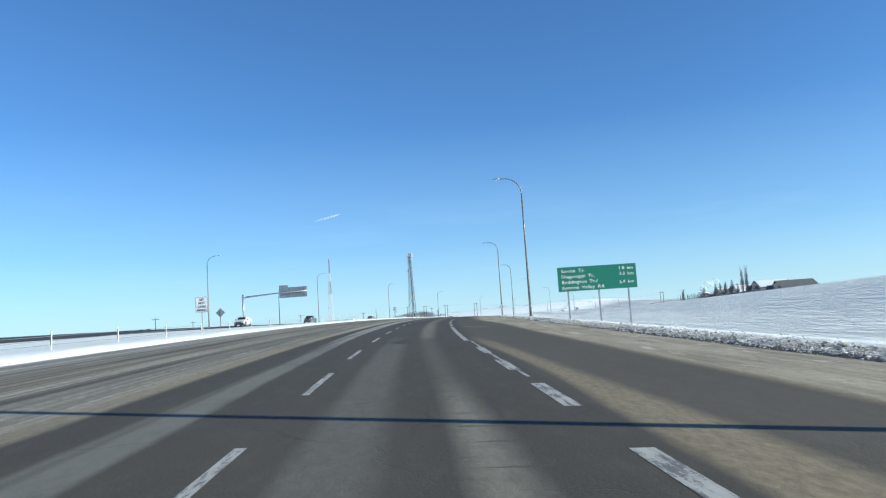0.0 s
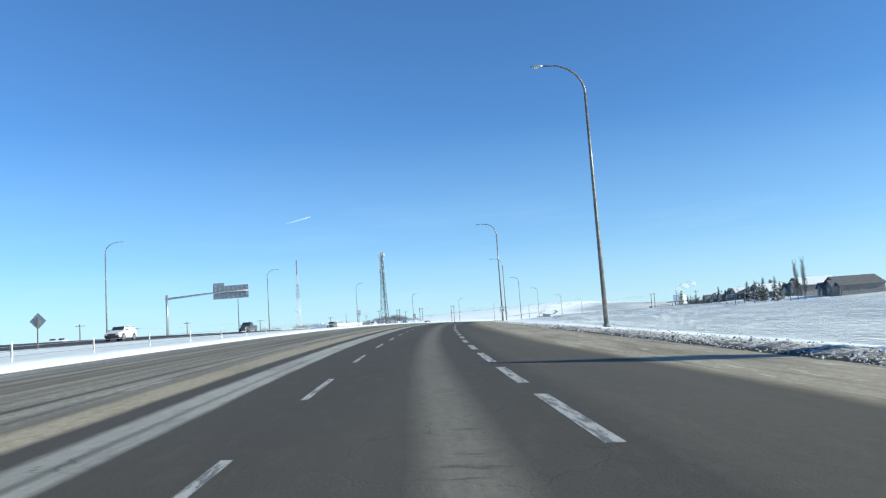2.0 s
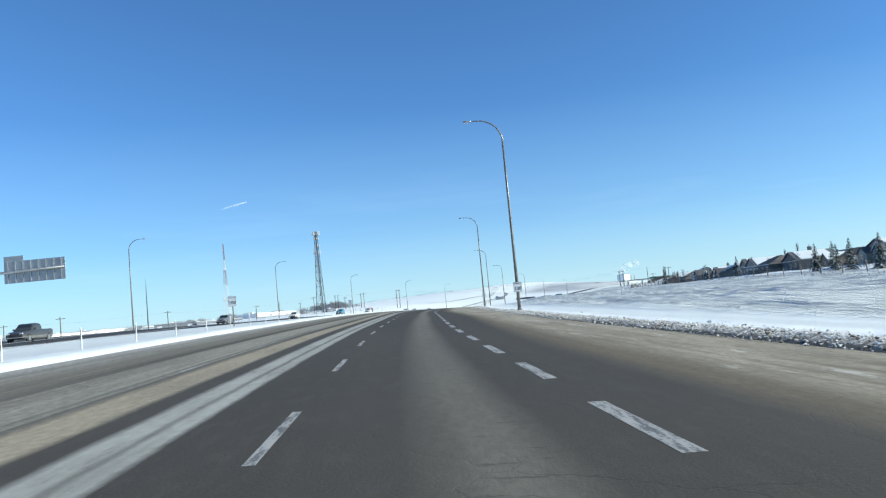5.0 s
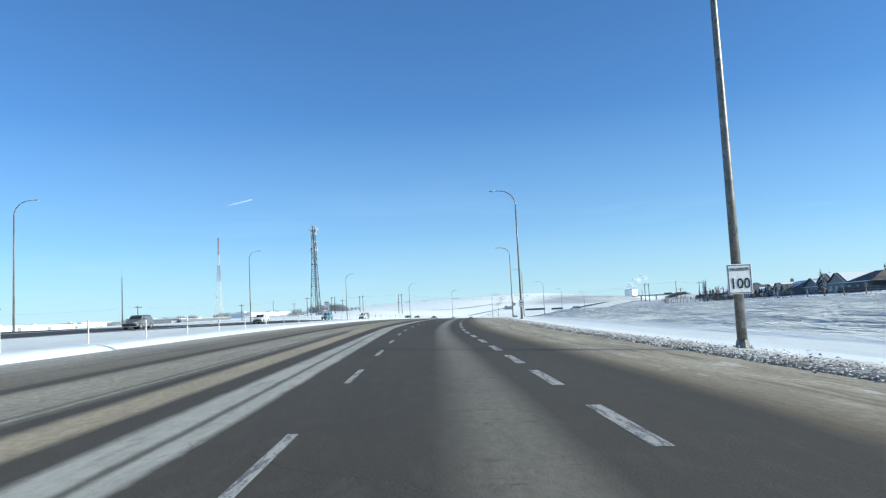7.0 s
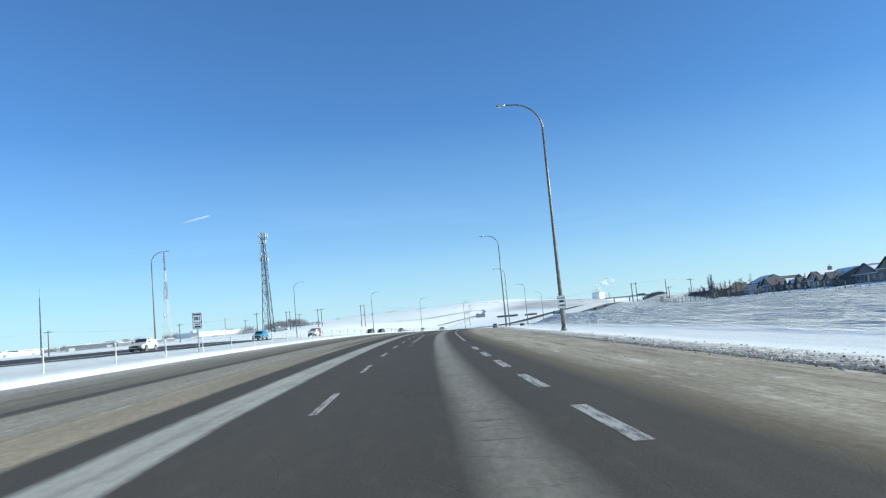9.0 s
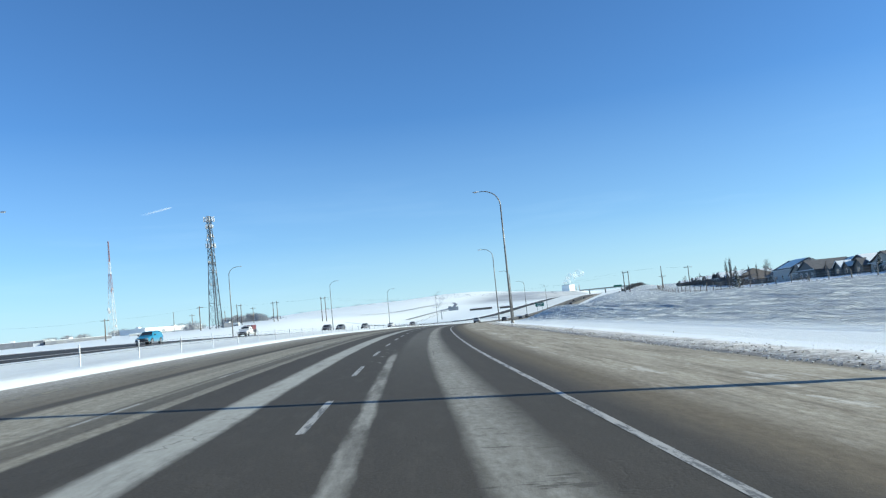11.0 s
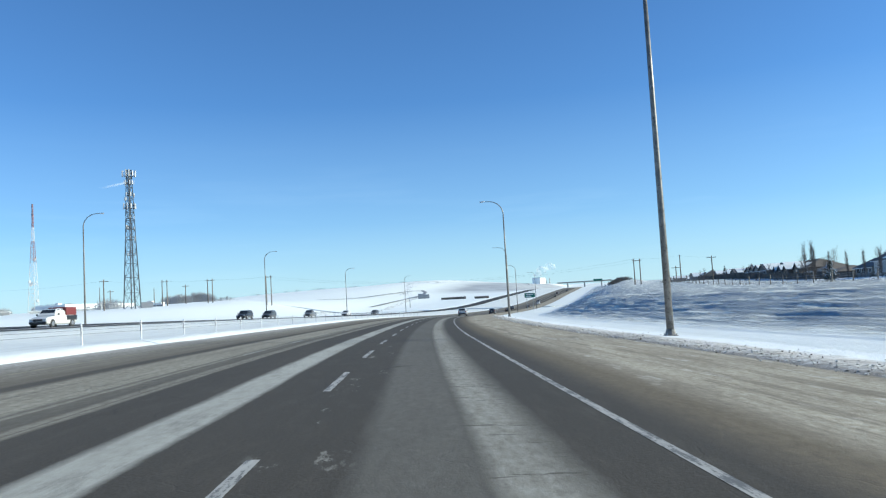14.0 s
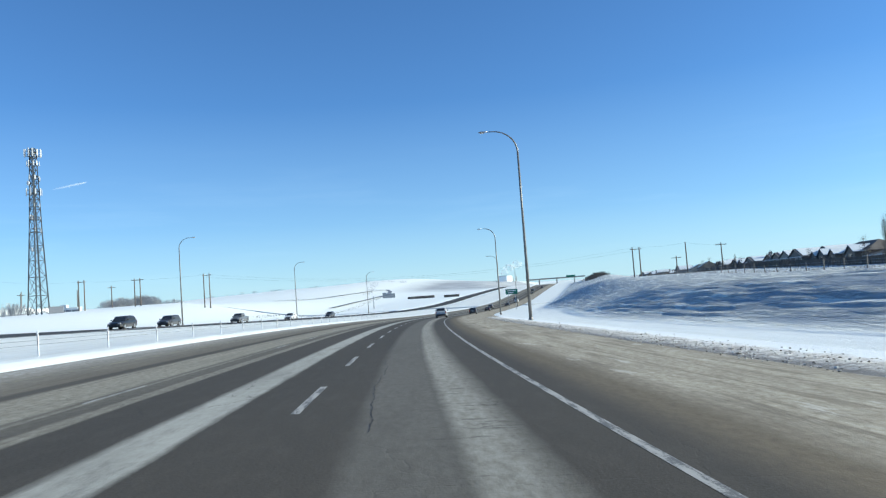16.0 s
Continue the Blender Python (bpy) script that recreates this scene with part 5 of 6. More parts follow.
def wires():
    t = thing("power_lines", pose(0, 0, 0), "sagging black power lines strung across the highway", "power lines")
    runs = [((24.9, 657.6, 22.3), (166.7, 588.3, 19.4), 5.5), ((24.9, 657.6, 21.2), (166.7, 588.3, 18.3), 5.0), ((-0.6, 668, 22.4), (24.9, 657.6, 22.3), 0.5), ((166.7, 588.3, 19.4), (182.0, 581.2, 19.6), 0.4), ((182.0, 581.2, 19.6), (196.2, 581.4, 18.6), 0.4), ((-19, 661, 22.4), (-0.6, 668, 22.4), 0.5), ((-150, 447, 15.2), (-96, 497, 16.6), 1.2), ((-96, 497, 16.6), (-62, 560, 17.2), 1.2), ((-62, 560, 17.2), (-31, 595, 20.4), 0.9), ((-31, 595, 20.4), (-19, 661, 22.4), 0.8)]
    for a, b, sag in runs:
        a, b = Vector(a), Vector(b)
        pts = []
        for k in np.linspace(0, 1, 21):
            p = a.lerp(b, k)
            p.z -= sag * 4 * k * (1 - k)
            pts.append(p)
        Shape().tube(pts, 0.013, 4).ob("wire", MAT["wire"], t)


wires()


# ---- houses, fence and trees beyond the field ----
def house(s, u, w, d, wall, rise, side, label, ridge="y", snow=0.6, turn=0.0, detail=True):
    """w across the view, d deep; ridge along y (the street), along x, or hip: sloping to all four sides."""
    rng = random.Random(int(s * 10 + u))
    t = thing("house", stand(s, u, turn, -0.15), label, "house", "houses beyond the field")
    hx, hy = d / 2, w / 2
    b = Shape()
    base = [(-hx, -hy), (hx, -hy), (hx, hy), (-hx, hy)]
    b.add([(x, y, z) for z in (0, wall) for x, y in base], [(0, 1, 5, 4), (1, 2, 6, 5), (2, 3, 7, 6), (3, 0, 4, 7)])
    if ridge == "y":
        b.add([(-hx, -hy, wall), (hx, -hy, wall), (0, -hy, wall + rise), (-hx, hy, wall), (hx, hy, wall), (0, hy, wall + rise)], [(0, 1, 2), (4, 3, 5)])
    elif ridge == "x":
        b.add([(-hx, -hy, wall), (-hx, hy, wall), (-hx, 0, wall + rise), (hx, -hy, wall), (hx, hy, wall), (hx, 0, wall + rise)], [(1, 0, 2), (3, 4, 5)])
    b.ob("wall", side, t)
    o, th = 0.45, 0.16
    if ridge == "hip":
        r = Shape()
        top = max(hy - hx * 0.95, 0.8)
        ring = [(-hx - o, -hy - o), (hx + o, -hy - o), (hx + o, hy + o), (-hx - o, hy + o)]
        r.add([(x, y, wall - 0.2) for x, y in ring] + [(x, y, wall - 0.02) for x, y in ring] + [(0, -top, wall + rise), (0, top, wall + rise)],
              [(3, 2, 1, 0), (0, 1, 5, 4), (1, 2, 6, 5), (2, 3, 7, 6), (3, 0, 4, 7), (4, 5, 8), (6, 7, 9), (5, 6, 9, 8), (7, 4, 8, 9)])
        r.ob("roof", MAT["brown_shingle"], t)
    for k in (-1, 1) if ridge != "hip" else ():
        r, sn = Shape(), Shape()
        if ridge == "y":
            q = rise * (hx + o) / hx
            pr = [(k * (hx + o), wall + rise - q), (0, wall + rise)]
            prof = [(x, z) for x, z in pr] + [(x, z + th) for x, z in reversed(pr)]
            r.loft([[(x, y, z) for x, z in prof] for y in (-hy - o, hy + o)])
            y0, y1 = -hy - o + rng.uniform(0, w * 0.2), hy + o - rng.uniform(0, w * 0.3)
            e = rng.uniform(0.2, 0.5)
            prs = [(k * (hx + o) * (1 - e * 0.3), wall + rise - q * (1 - e * 0.3)), (k * 0.25, wall + rise - rise * 0.25 / hx)]
            prof = [(x, z + th + 0.01) for x, z in prs] + [(x, z + th + 0.15) for x, z in reversed(prs)]
            sn.loft([[(x, y, z) for x, z in prof] for y in (y0, y1)])
        else:
            q = rise * (hy + o) / hy
            pr = [(k * (hy + o), wall + rise - q), (0, wall + rise)]
            prof = [(y, z) for y, z in pr] + [(y, z + th) for y, z in reversed(pr)]
            r.loft([[(x, y, z) for y, z in prof] for x in (-hx - o, hx + o)])
            e = rng.uniform(0.0, 0.4)
            prs = [(k * (hy + o) * (1 - e * 0.3), wall + rise - q * (1 - e * 0.3)), (k * 0.25, wall + rise - rise * 0.25 / hy)]
            prof = [(y, z + th + 0.01) for y, z in prs] + [(y, z + th + 0.15) for y, z in reversed(prs)]
            sn.loft([[(x, y, z) for y, z in prof] for x in (-hx - o + rng.uniform(0, 1.5), hx + o - rng.uniform(0, 1.5))])
        roof = r.ob("roof", MAT["shingle"], t)
        if rng.random() < (snow + 0.4 if k < 0 else snow * 0.6):
            sn.ob("snow_cover", MAT["roof_snow"], roof, "patch of settled snow")
    if detail:
        n = 2 if w < 9 else 3
        for i in range(n):
            y = -hy + w * (i + 0.5) / n + rng.uniform(-0.4, 0.4)
            for z in ((1.5, wall - 0.95) if wall > 3.9 else (1.6,)):
                ww, wh = rng.choice((1.2, 1.6, 0.9)), 1.2
                win = Shape()
                for dy, dz, sy, sz in ((0, wh / 2, ww + 0.16, 0.1), (0, -wh / 2, ww + 0.16, 0.1), (ww / 2, 0, 0.1, wh), (-ww / 2, 0, 0.1, wh), (0, 0, 0.06, wh)):
                    win.box((-hx - 0.03, y + dy, z + dz), (0.08, sy, sz))
                wo = win.ob("window", MAT["white_trim"], t)
                Shape().box((-hx - 0.015, y, z), (0.03, ww, wh)).ob("pane", MAT["pane"], wo)
        f = Shape()
        f.box((-hx - o - 0.02, 0, wall - (rise * o / hx if ridge == "y" else 0) - 0.02), (0.08, w + 2 * o, 0.2))
        f.ob("gutter", MAT["white_trim"], t)
        for gy, gw in () if rng.random() < 0.6 and s > 310 else ([(rng.uniform(-0.3, 0.3) * w, 3.6)] if w < 10 else [(-0.26 * w, 4.0), (0.24 * w, 3.2)]):
            gd, gr = 1.6, gw * 0.36
            zt = wall - (0.2 if wall > 3.7 else 0.05)
            gb = Shape()
            gb.add([(-hx - gd, gy - gw / 2, 0), (-hx - gd, gy + gw / 2, 0), (-hx - gd, gy + gw / 2, zt), (-hx - gd, gy, zt + gr), (-hx - gd, gy - gw / 2, zt), (-hx + 0.1, gy - gw / 2, 0), (-hx + 0.1, gy + gw / 2, 0), (-hx + 0.1, gy + gw / 2, zt), (-hx + 0.1, gy, zt + gr), (-hx + 0.1, gy - gw / 2, zt)], [(0, 4, 3, 2, 1), (0, 5, 9, 4), (1, 2, 7, 6)])
            gable = gb.ob("gable", side, t)
            Shape().box((-hx - gd - 0.03, gy, zt - 0.9), (0.05, gw * 0.4, 1.1)).ob("pane", MAT["pane"], gable)
            for k in (-1, 1):
                for nm, mt, lo, hi, e0 in (("gable_roof", "shingle", 0.0, 0.13, 0.35), ("snow_cover", "roof_snow", 0.135, 0.27, 0.2)):
                    if nm == "snow_cover" and rng.random() > snow + 0.2:
                        continue
                    y0, y1 = gy + k * (gw / 2 + e0), gy + k * (0.12 if lo else 0)
                    z0, z1 = zt - e0 * gr / (gw / 2), zt + gr - (0.12 * gr / (gw / 2) if lo else 0)
                    pr = [(y0, z0 + lo), (y1, z1 + lo), (y1, z1 + hi), (y0, z0 + hi)]
                    Shape().loft([[(x, y, z) for y, z in pr] for x in (-hx - gd - 0.4, -hx + (0.2 if ridge == "x" else gr * hx / max(rise, 0.1) * 0.9))]).ob(nm, MAT[mt], gable)
        if rng.random() < 0.22:
            cx, cy = rng.uniform(-0.2, 0.3) * hx, rng.uniform(-0.5, 0.5) * hy
            c = Shape().box((cx, cy, wall + rise * 0.55 + 0.6), (0.9, 0.9, rise + 1.1), 0.03)
            ch = c.ob("chimney", side, t)
            Shape().tube([(cx, cy, wall + rise * 1.05 + 1.1), (cx, cy, wall + rise * 1.05 + 1.6)], 0.16, 8).ob("flue", MAT["galv"], ch)
    return t


HOUSES = [(241, 12, 4.9, "x"), (272, 13, 5.4, "x"), (300, 11, 4.2, "y"), (328, 12, 5.4, "x"), (343, 14, 5.3, "hip"), (359, 11, 5.4, "x"), (371, 10, 5.7, "x"), (385, 12, 5.0, "x"), (399, 12, 4.7, "y"), (413, 11, 4.8, "x"), (427, 12, 4.8, "x"), (441, 12, 4.9, "y"), (455, 12, 5.3, "x"), (466, 9, 4.6, "x"), (482, 17, 6.3, "y"), (499, 9, 4.4, "y"), (511, 10, 3.1, "hip"), (525, 12, 3.7, "hip"), (543, 19, 5.2, "hip"), (560, 10, 4.6, "x"), (572, 10, 4.5, "x"), (584, 10, 4.3, "x"), (596, 10, 4.0, "x"), (608, 10, 3.8, "x"), (620, 10, 3.6, "x"), (632, 10, 3.5, "x"), (645, 11, 3.6, "y"), (658, 10, 3.6, "x"), (670, 10, 3.7, "x"), (682, 10, 3.8, "x")]
for i, (s, w, tall, ridge) in enumerate(HOUSES):
    rise = min(2.4, tall * 0.46)
    house(s, 95 + (i * 5) % 4, w, 10.0, tall - rise, rise, PALE_SIDING if tall > 6 else SIDING[(i * 5 + i // 4) % 6], ("brown hip-roofed" if ridge == "hip" else "two-storey" if tall > 5.2 else "low") + (" house with drab siding" if ridge == "hip" else " house with drab siding and snow-patched shingle roof"), ridge, 0.1 if s < 310 else 0.4 if s < 500 else 0.75)
rng = random.Random(11)
for i in range(66):
    s = 694 + i * 7.0 + rng.uniform(-3, 3)
    house(s, 100 + rng.uniform(-8, 50), rng.uniform(8, 11), 9, rng.uniform(2.4, 3.6), rng.uniform(1.8, 2.6), SIDING[i % 6], "distant suburban house with snow on its roof", "xy"[i % 2], 0.9, rng.uniform(-8, 8), False)


def yard_berm():
    """Snow banked up below the back yards."""
    ss, ks = np.meshgrid(np.arange(215, 700, 1.5), np.linspace(0, 1, 13), indexing="ij")
    uu = 76 + 12 * ks
    x, y = plan(ss, uu)
    w = np.array([0.75 + 0.8 * noise.noise((a * 0.04, b * 0.05, 3.0)) + 0.06 * noise.noise((a * 0.3, b * 0.3, 6.0)) for a, b in zip(ss.ravel(), uu.ravel())]).reshape(ss.shape)
    z = ground_z(ss, uu, True) - 0.05 + 0.7 * smooth(0, 1.0, ks) * np.clip(w, 0.15, 1.5) * smooth(215, 240, ss) * (1 - 0.85 * smooth(460, 510, ss)) * smooth(700, 640, ss)
    n, c = ss.shape
    i = np.arange(n * c).reshape(n, c)
    faces = np.stack([i[:-1, :-1], i[:-1, 1:], i[1:, 1:], i[1:, :-1]], -1).reshape(-1, 4).tolist()
    ob = mesh_ob("snow_bank_yards", np.stack([x, y, z], -1).reshape(-1, 3), faces, MAT["roof_snow"], None, False)
    tagged(ob, "uneven white snow bank below the back yards", "snow bank", "", "structure")


yard_berm()


def wire_fence():
    t = thing("field_fence", pose(0, 0, 0), "weathered timber post and wire fence across the snowy field", "fence")
    post = Shape().tube([(0, 0, -0.3), (0, 0, 1.55)], [0.10, 0.085], 7)
    shared = None
    line = [(s, 67 + 4 * math.sin(s * 0.011)) for s in np.arange(150, 760, 7.5)]
    r = random.Random(8)
    for s, u in line:
        x, y, z = at(s, u)
        if shared is None:
            ob = post.ob("post", MAT["fence_wood"], t)
            shared = ob.data
        else:
            ob = new("post", shared)
            ob.parent = t
        ob.matrix_local = pose(x, y, z, r.uniform(-4, 4), r.uniform(-4, 4), r.uniform(0, 360)) @ Matrix.Diagonal((1, 1, r.uniform(0.85, 1.35), 1))
    for h in (0.5, 0.95, 1.35):
        Shape().tube([(*plan(s, u), float(ground_z(s, u, True)) + h) for s, u in line], 0.018, 4).ob("wire", MAT["cable"], t)


wire_fence()


def yard_fence(s0, s1, u, h, label):
    t = thing("board_fence", pose(0, 0, 0), label, "fence", "back yard fences")
    step = 2.4
    for s in np.arange(s0, s1, step):
        a, b = at(s, u), at(s + step * 0.99, u)
        d = Vector((b[0] - a[0], b[1] - a[1], 0))
        n = Vector((-d.y, d.x, 0)).normalized() * 0.03
        p = Shape()
        vs = [(a[0] - n.x, a[1] - n.y, a[2] - 0.1), (b[0] - n.x, b[1] - n.y, b[2] - 0.1), (b[0] + n.x, b[1] + n.y, b[2] - 0.1), (a[0] + n.x, a[1] + n.y, a[2] - 0.1)]
        vs += [(x, y, z + h) for x, y, z in vs]
        p.add(vs, [(3, 2, 1, 0), (4, 5, 6, 7), (0, 1, 5, 4), (1, 2, 6, 5), (2, 3, 7, 6), (3, 0, 4, 7)])
        p.ob("panel", MAT["yard_board"], t)


for a, b in ((324, 345), (504, 560), (563, 600), (606, 690)):
    yard_fence(a, b, 86.5, 1.75, "dark brown weathered board fence behind the back yards")


def spruce(s, u, h, label="dark green spruce dusted with snow"):
    r = random.Random(int(s * 7 + u * 3))
    t = thing("spruce_tree", stand(s, u, r.uniform(0, 360), -0.1), label, "tree", "spruces by the houses")
    Shape().tube([(0, 0, 0), (0, 0, h * 0.6), (0, 0, h)], [h * 0.022, h * 0.012, 0.01], 7).ob("trunk", MAT["bark"], t)
    v, f = [], []
    z = h * 0.06
    while z < h * 0.985:
        k = 1 - z / h
        n = max(4, int(10 * k + 4))
        for _ in range(n):
            a = r.uniform(0, 6.283)
            ln = h * 0.27 * (k ** 0.8) * r.uniform(0.7, 1.15) + 0.1
            droop = ln * r.uniform(0.2, 0.45)
            c, d = math.cos(a), math.sin(a)
            for j in range(4):
                p0, p1 = ln * (0.1 + 0.22 * j), ln * (0.36 + 0.22 * j)
                w = ln * 0.16 * (1.15 - 0.2 * j) * r.uniform(0.7, 1.3)
                z0, z1 = z - droop * (p0 / ln) ** 1.4, z - droop * (p1 / ln) ** 1.4 - 0.04
                i = len(v)
                v += [(c * p0 - d * w, d * p0 + c * w, z0 - w * 0.4), (c * p0, d * p0, z0 + 0.06), (c * p0 + d * w, d * p0 - c * w, z0 - w * 0.4), (c * p1, d * p1, z1)]
                f += [(i, i + 1, i + 3), (i + 1, i + 2, i + 3)]
        z += h * 0.032 * (0.6 + k)
    mesh_ob("crown", v, f, MAT["needle"], t)
    return t


def bare_tree(s, u, h, spread, label, mat="twig", n=130, stiff=0.75):
    """Leafless tree: trunk, limbs and many fine twigs; a high stiff gives a column."""
    r = random.Random(int(s * 3 + u * 11 + h))
    t = thing("bare_tree", stand(s, u, 0, -0.1), label, "tree", "bare trees")
    Shape().tube([(0, 0, 0), (0.1, 0, h * 0.5), (0, 0.1, h * 0.92)], [h * 0.011, h * 0.006, 0.015], 6).ob("trunk", MAT["bark"], t)
    limbs, tw = Shape(), Shape()
    for i in range(n):
        z = h * r.uniform(0.12, 0.85)
        a = r.uniform(0, 6.283)
        ln = h * r.uniform(0.12, 0.3) * (1.1 - 0.5 * z / h)
        out = ln * (1 - stiff) + 0.05
        up = ln * stiff
        d = Vector((math.cos(a) * out * spread, math.sin(a) * out * spread, up))
        p = Vector((0.05, 0.05, z))
        rad = h * 0.0016
        (limbs if i % 4 == 0 else tw).tube([p, p + d * 0.5, p + d + Vector((0, 0, ln * 0.1))], [rad, rad * 0.7, rad * 0.3], 3, False)
        for _ in range(3):
            q = p + d * r.uniform(0.35, 0.95)
            e = Vector((r.uniform(-1, 1) * out * 0.6, r.uniform(-1, 1) * out * 0.6, r.uniform(0.2, 0.6) * ln))
            tw.tube([q, q + e], [rad * 0.55, rad * 0.25], 3, False)
    limbs.ob("branchwork", MAT["bark"], t)
    tw.ob("crown", MAT[mat], t)
    return t


for s, u, h in ((271, 78, 5.9), (266, 80, 5.2), (263, 78, 5.9), (257, 78.5, 6.2), (251, 81, 5.0), (245, 78, 6.5), (482, 79, 6.4), (352, 85, 6.6), (404, 86, 4.6), (640, 90, 5.4), (600, 92, 4.8)):
    spruce(s, u, h)
for s, u, h in ((223, 76, 9.4), (218, 76, 9.9), (499, 80, 8.9), (496, 80.6, 9.2), (493, 80, 8.0), (483, 83, 6.3), (475, 83, 6.3), (336, 98, 8.2), (347, 98, 7.0), (470, 84, 6.0)):
    bare_tree(s, u, h, 1.5, "tall narrow leafless poplar", "twig", 150, 0.84)
for s, u, h in ((525, 88, 6.6), (545, 103, 8.6), (477, 87, 7.0), (504, 86, 5.8), (508, 84, 5.0), (516, 85, 4.4), (556, 88, 5.0), (590, 88, 4.6), (618, 87, 4.4), (641, 86, 4.6), (656, 84, 5.5), (672, 84, 5.0), (330, 88, 5.0), (390, 88, 4.2), (297, 84, 4.6), (306, 86, 4.4), (436, 88, 4.8)):
    bare_tree(s, u, h, 1.3, "round leafless tree beside the houses", "twig", 140, 0.5)


def brush(name, spots, mat, label, n, height, spread):
    """Far leafless scrub as countless crossing twigs."""
    r = random.Random(len(spots) * 17 + n)
    sh = Shape()
    for s, u, k in spots:
        for _ in range(n):
            du, dv = r.gauss(0, 0.5), r.gauss(0, 0.5)
            dome = math.sqrt(max(0.05, 1 - min(1, du * du + dv * dv)))
            x, y, z = at(s + du * spread * 1.6, u + dv * spread * 1.6, -0.1)
            h = height * k * dome * r.uniform(0.75, 1.05)
            for _ in range(5):
                b = r.uniform(0.05, 0.6) * h
                d = Vector((r.uniform(-0.45, 0.45), r.uniform(-0.45, 0.45), 1)) * (h - b)
                sh.tube([(x, y, z + b), (x + d.x, y + d.y, z + b + d.z)], [0.055 * k, 0.025 * k], 3, False)
            sh.tube([(x, y, z), (x, y, z + h * 0.6)], [0.09 * k, 0.05 * k], 3, False)
    return tagged(sh.ob(name, MAT[mat]), label, "shrubs", "", "stuff")


brush("hedge", [(s, 84 + (s % 5), 0.6 if s < 500 else 0.95) for s in range(255, 700, 6)], "twig", "brown leafless shrubs along the back yards", 9, 2.6, 2.4)
r_ = random.Random(4)
groves = []
for x0, x1, y, n, k in ((-207, -176, 980, 7, 1.25), (-156, -122, 980, 8, 1.35), (-104, -92, 985, 3, 1.5), (-58, -21, 1000, 13, 1.75), (-49, -41, 684, 2, 1.0), (-18, -8, 1010, 2, 1.0), (-330, -230, 930, 12, 1.2)):
    for i in range(n):
        groves.append((*along(x0 + (x1 - x0) * (i + r_.uniform(0.1, 0.9)) / n, y + r_.uniform(-14, 14)), k * r_.uniform(0.75, 1.15)))
brush("far_scrub", groves, "frost_twig", "distant frosted bare scrub and trees", 60, 4.6, 5.0)
brush("knoll_scrub", [(985 + 9 * i, 40 + 3.4 * (i % 5), 0.8 + 0.5 * r_.random()) for i in range(12)], "twig", "brown bare scrub on the knoll beside the far road", 40, 3.6, 4.0)
brush("ridge_scrub", [(1180 + 30 * r_.random(), -170 - 16 * i + r_.uniform(-6, 6), 0.5 + 0.5 * r_.random()) for i in range(16)] + [(1000 + 16 * i, -150 - 4 * i, 0.35 + 0.3 * r_.random()) for i in range(12)] + [(1300 + 22 * i, -70 - 3 * i, 0.5) for i in range(9)], "frost_twig", "thin scrub and fence lines on the far snowy slope", 16, 3.4, 4.5)
brush("dead_grass", [(s, 66 + r_.uniform(-3, 3), 0.25) for s in range(150, 640, 4)] + [(600 + 6 * i, -70 - 0.9 * i, 0.4) for i in range(60)], "grass", "frosted dead grass along the fence line", 10, 2.0, 2.0)


# ---- low industrial buildings far left, bridge ahead ----
def long_building(s, u, w, d, h, mat, label, turn=0.0):
    h *= 0.62
    t = thing("warehouse", stand(s, u, turn, -0.3), label, "building", "far industrial buildings")
    Shape().box((0, 0, h / 2), (d, w, h), 0.05).ob("wall", mat, t)
    Shape().box((0, 0, h + 0.2), (d + 0.5, w + 0.5, 0.45), 0.05).ob("roof", MAT["roof_snow"], t)
    n = max(3, int(w / 14))
    for i in range(n):
        y = -w / 2 + w * (i + 0.5) / n
        Shape().box((d / 2 + 0.03, y, h * 0.35), (0.08, 3.6, h * 0.7)).ob("door", MAT["clad_grey" if i % 2 else "white_trim"], t)
        if i % 3 == 0:
            Shape().box((0, y, h + 1.0), (2.5, 3.2, 1.3), 0.05).ob("roof_unit", MAT["clad_white"], t)
    return t


for s, u, w, d, h, mat, turn in ((430, -330, 110, 30, 5.5, "clad_white", 20), (640, -420, 120, 30, 6.5, "clad_white", 5), (350, -420, 80, 26, 5.5, "clad_grey", 25), (760, -300, 70, 22, 6, "clad_white", 0), (250, -470, 120, 30, 6, "clad_white", 30), (900, -620, 160, 40, 8, "clad_grey", 10), (340, -300, 60, 20, 4.5, "clad_grey", 30)):
    long_building(s, u, w, d, h, MAT[mat], "long low industrial building with a snow-covered flat roof", turn)


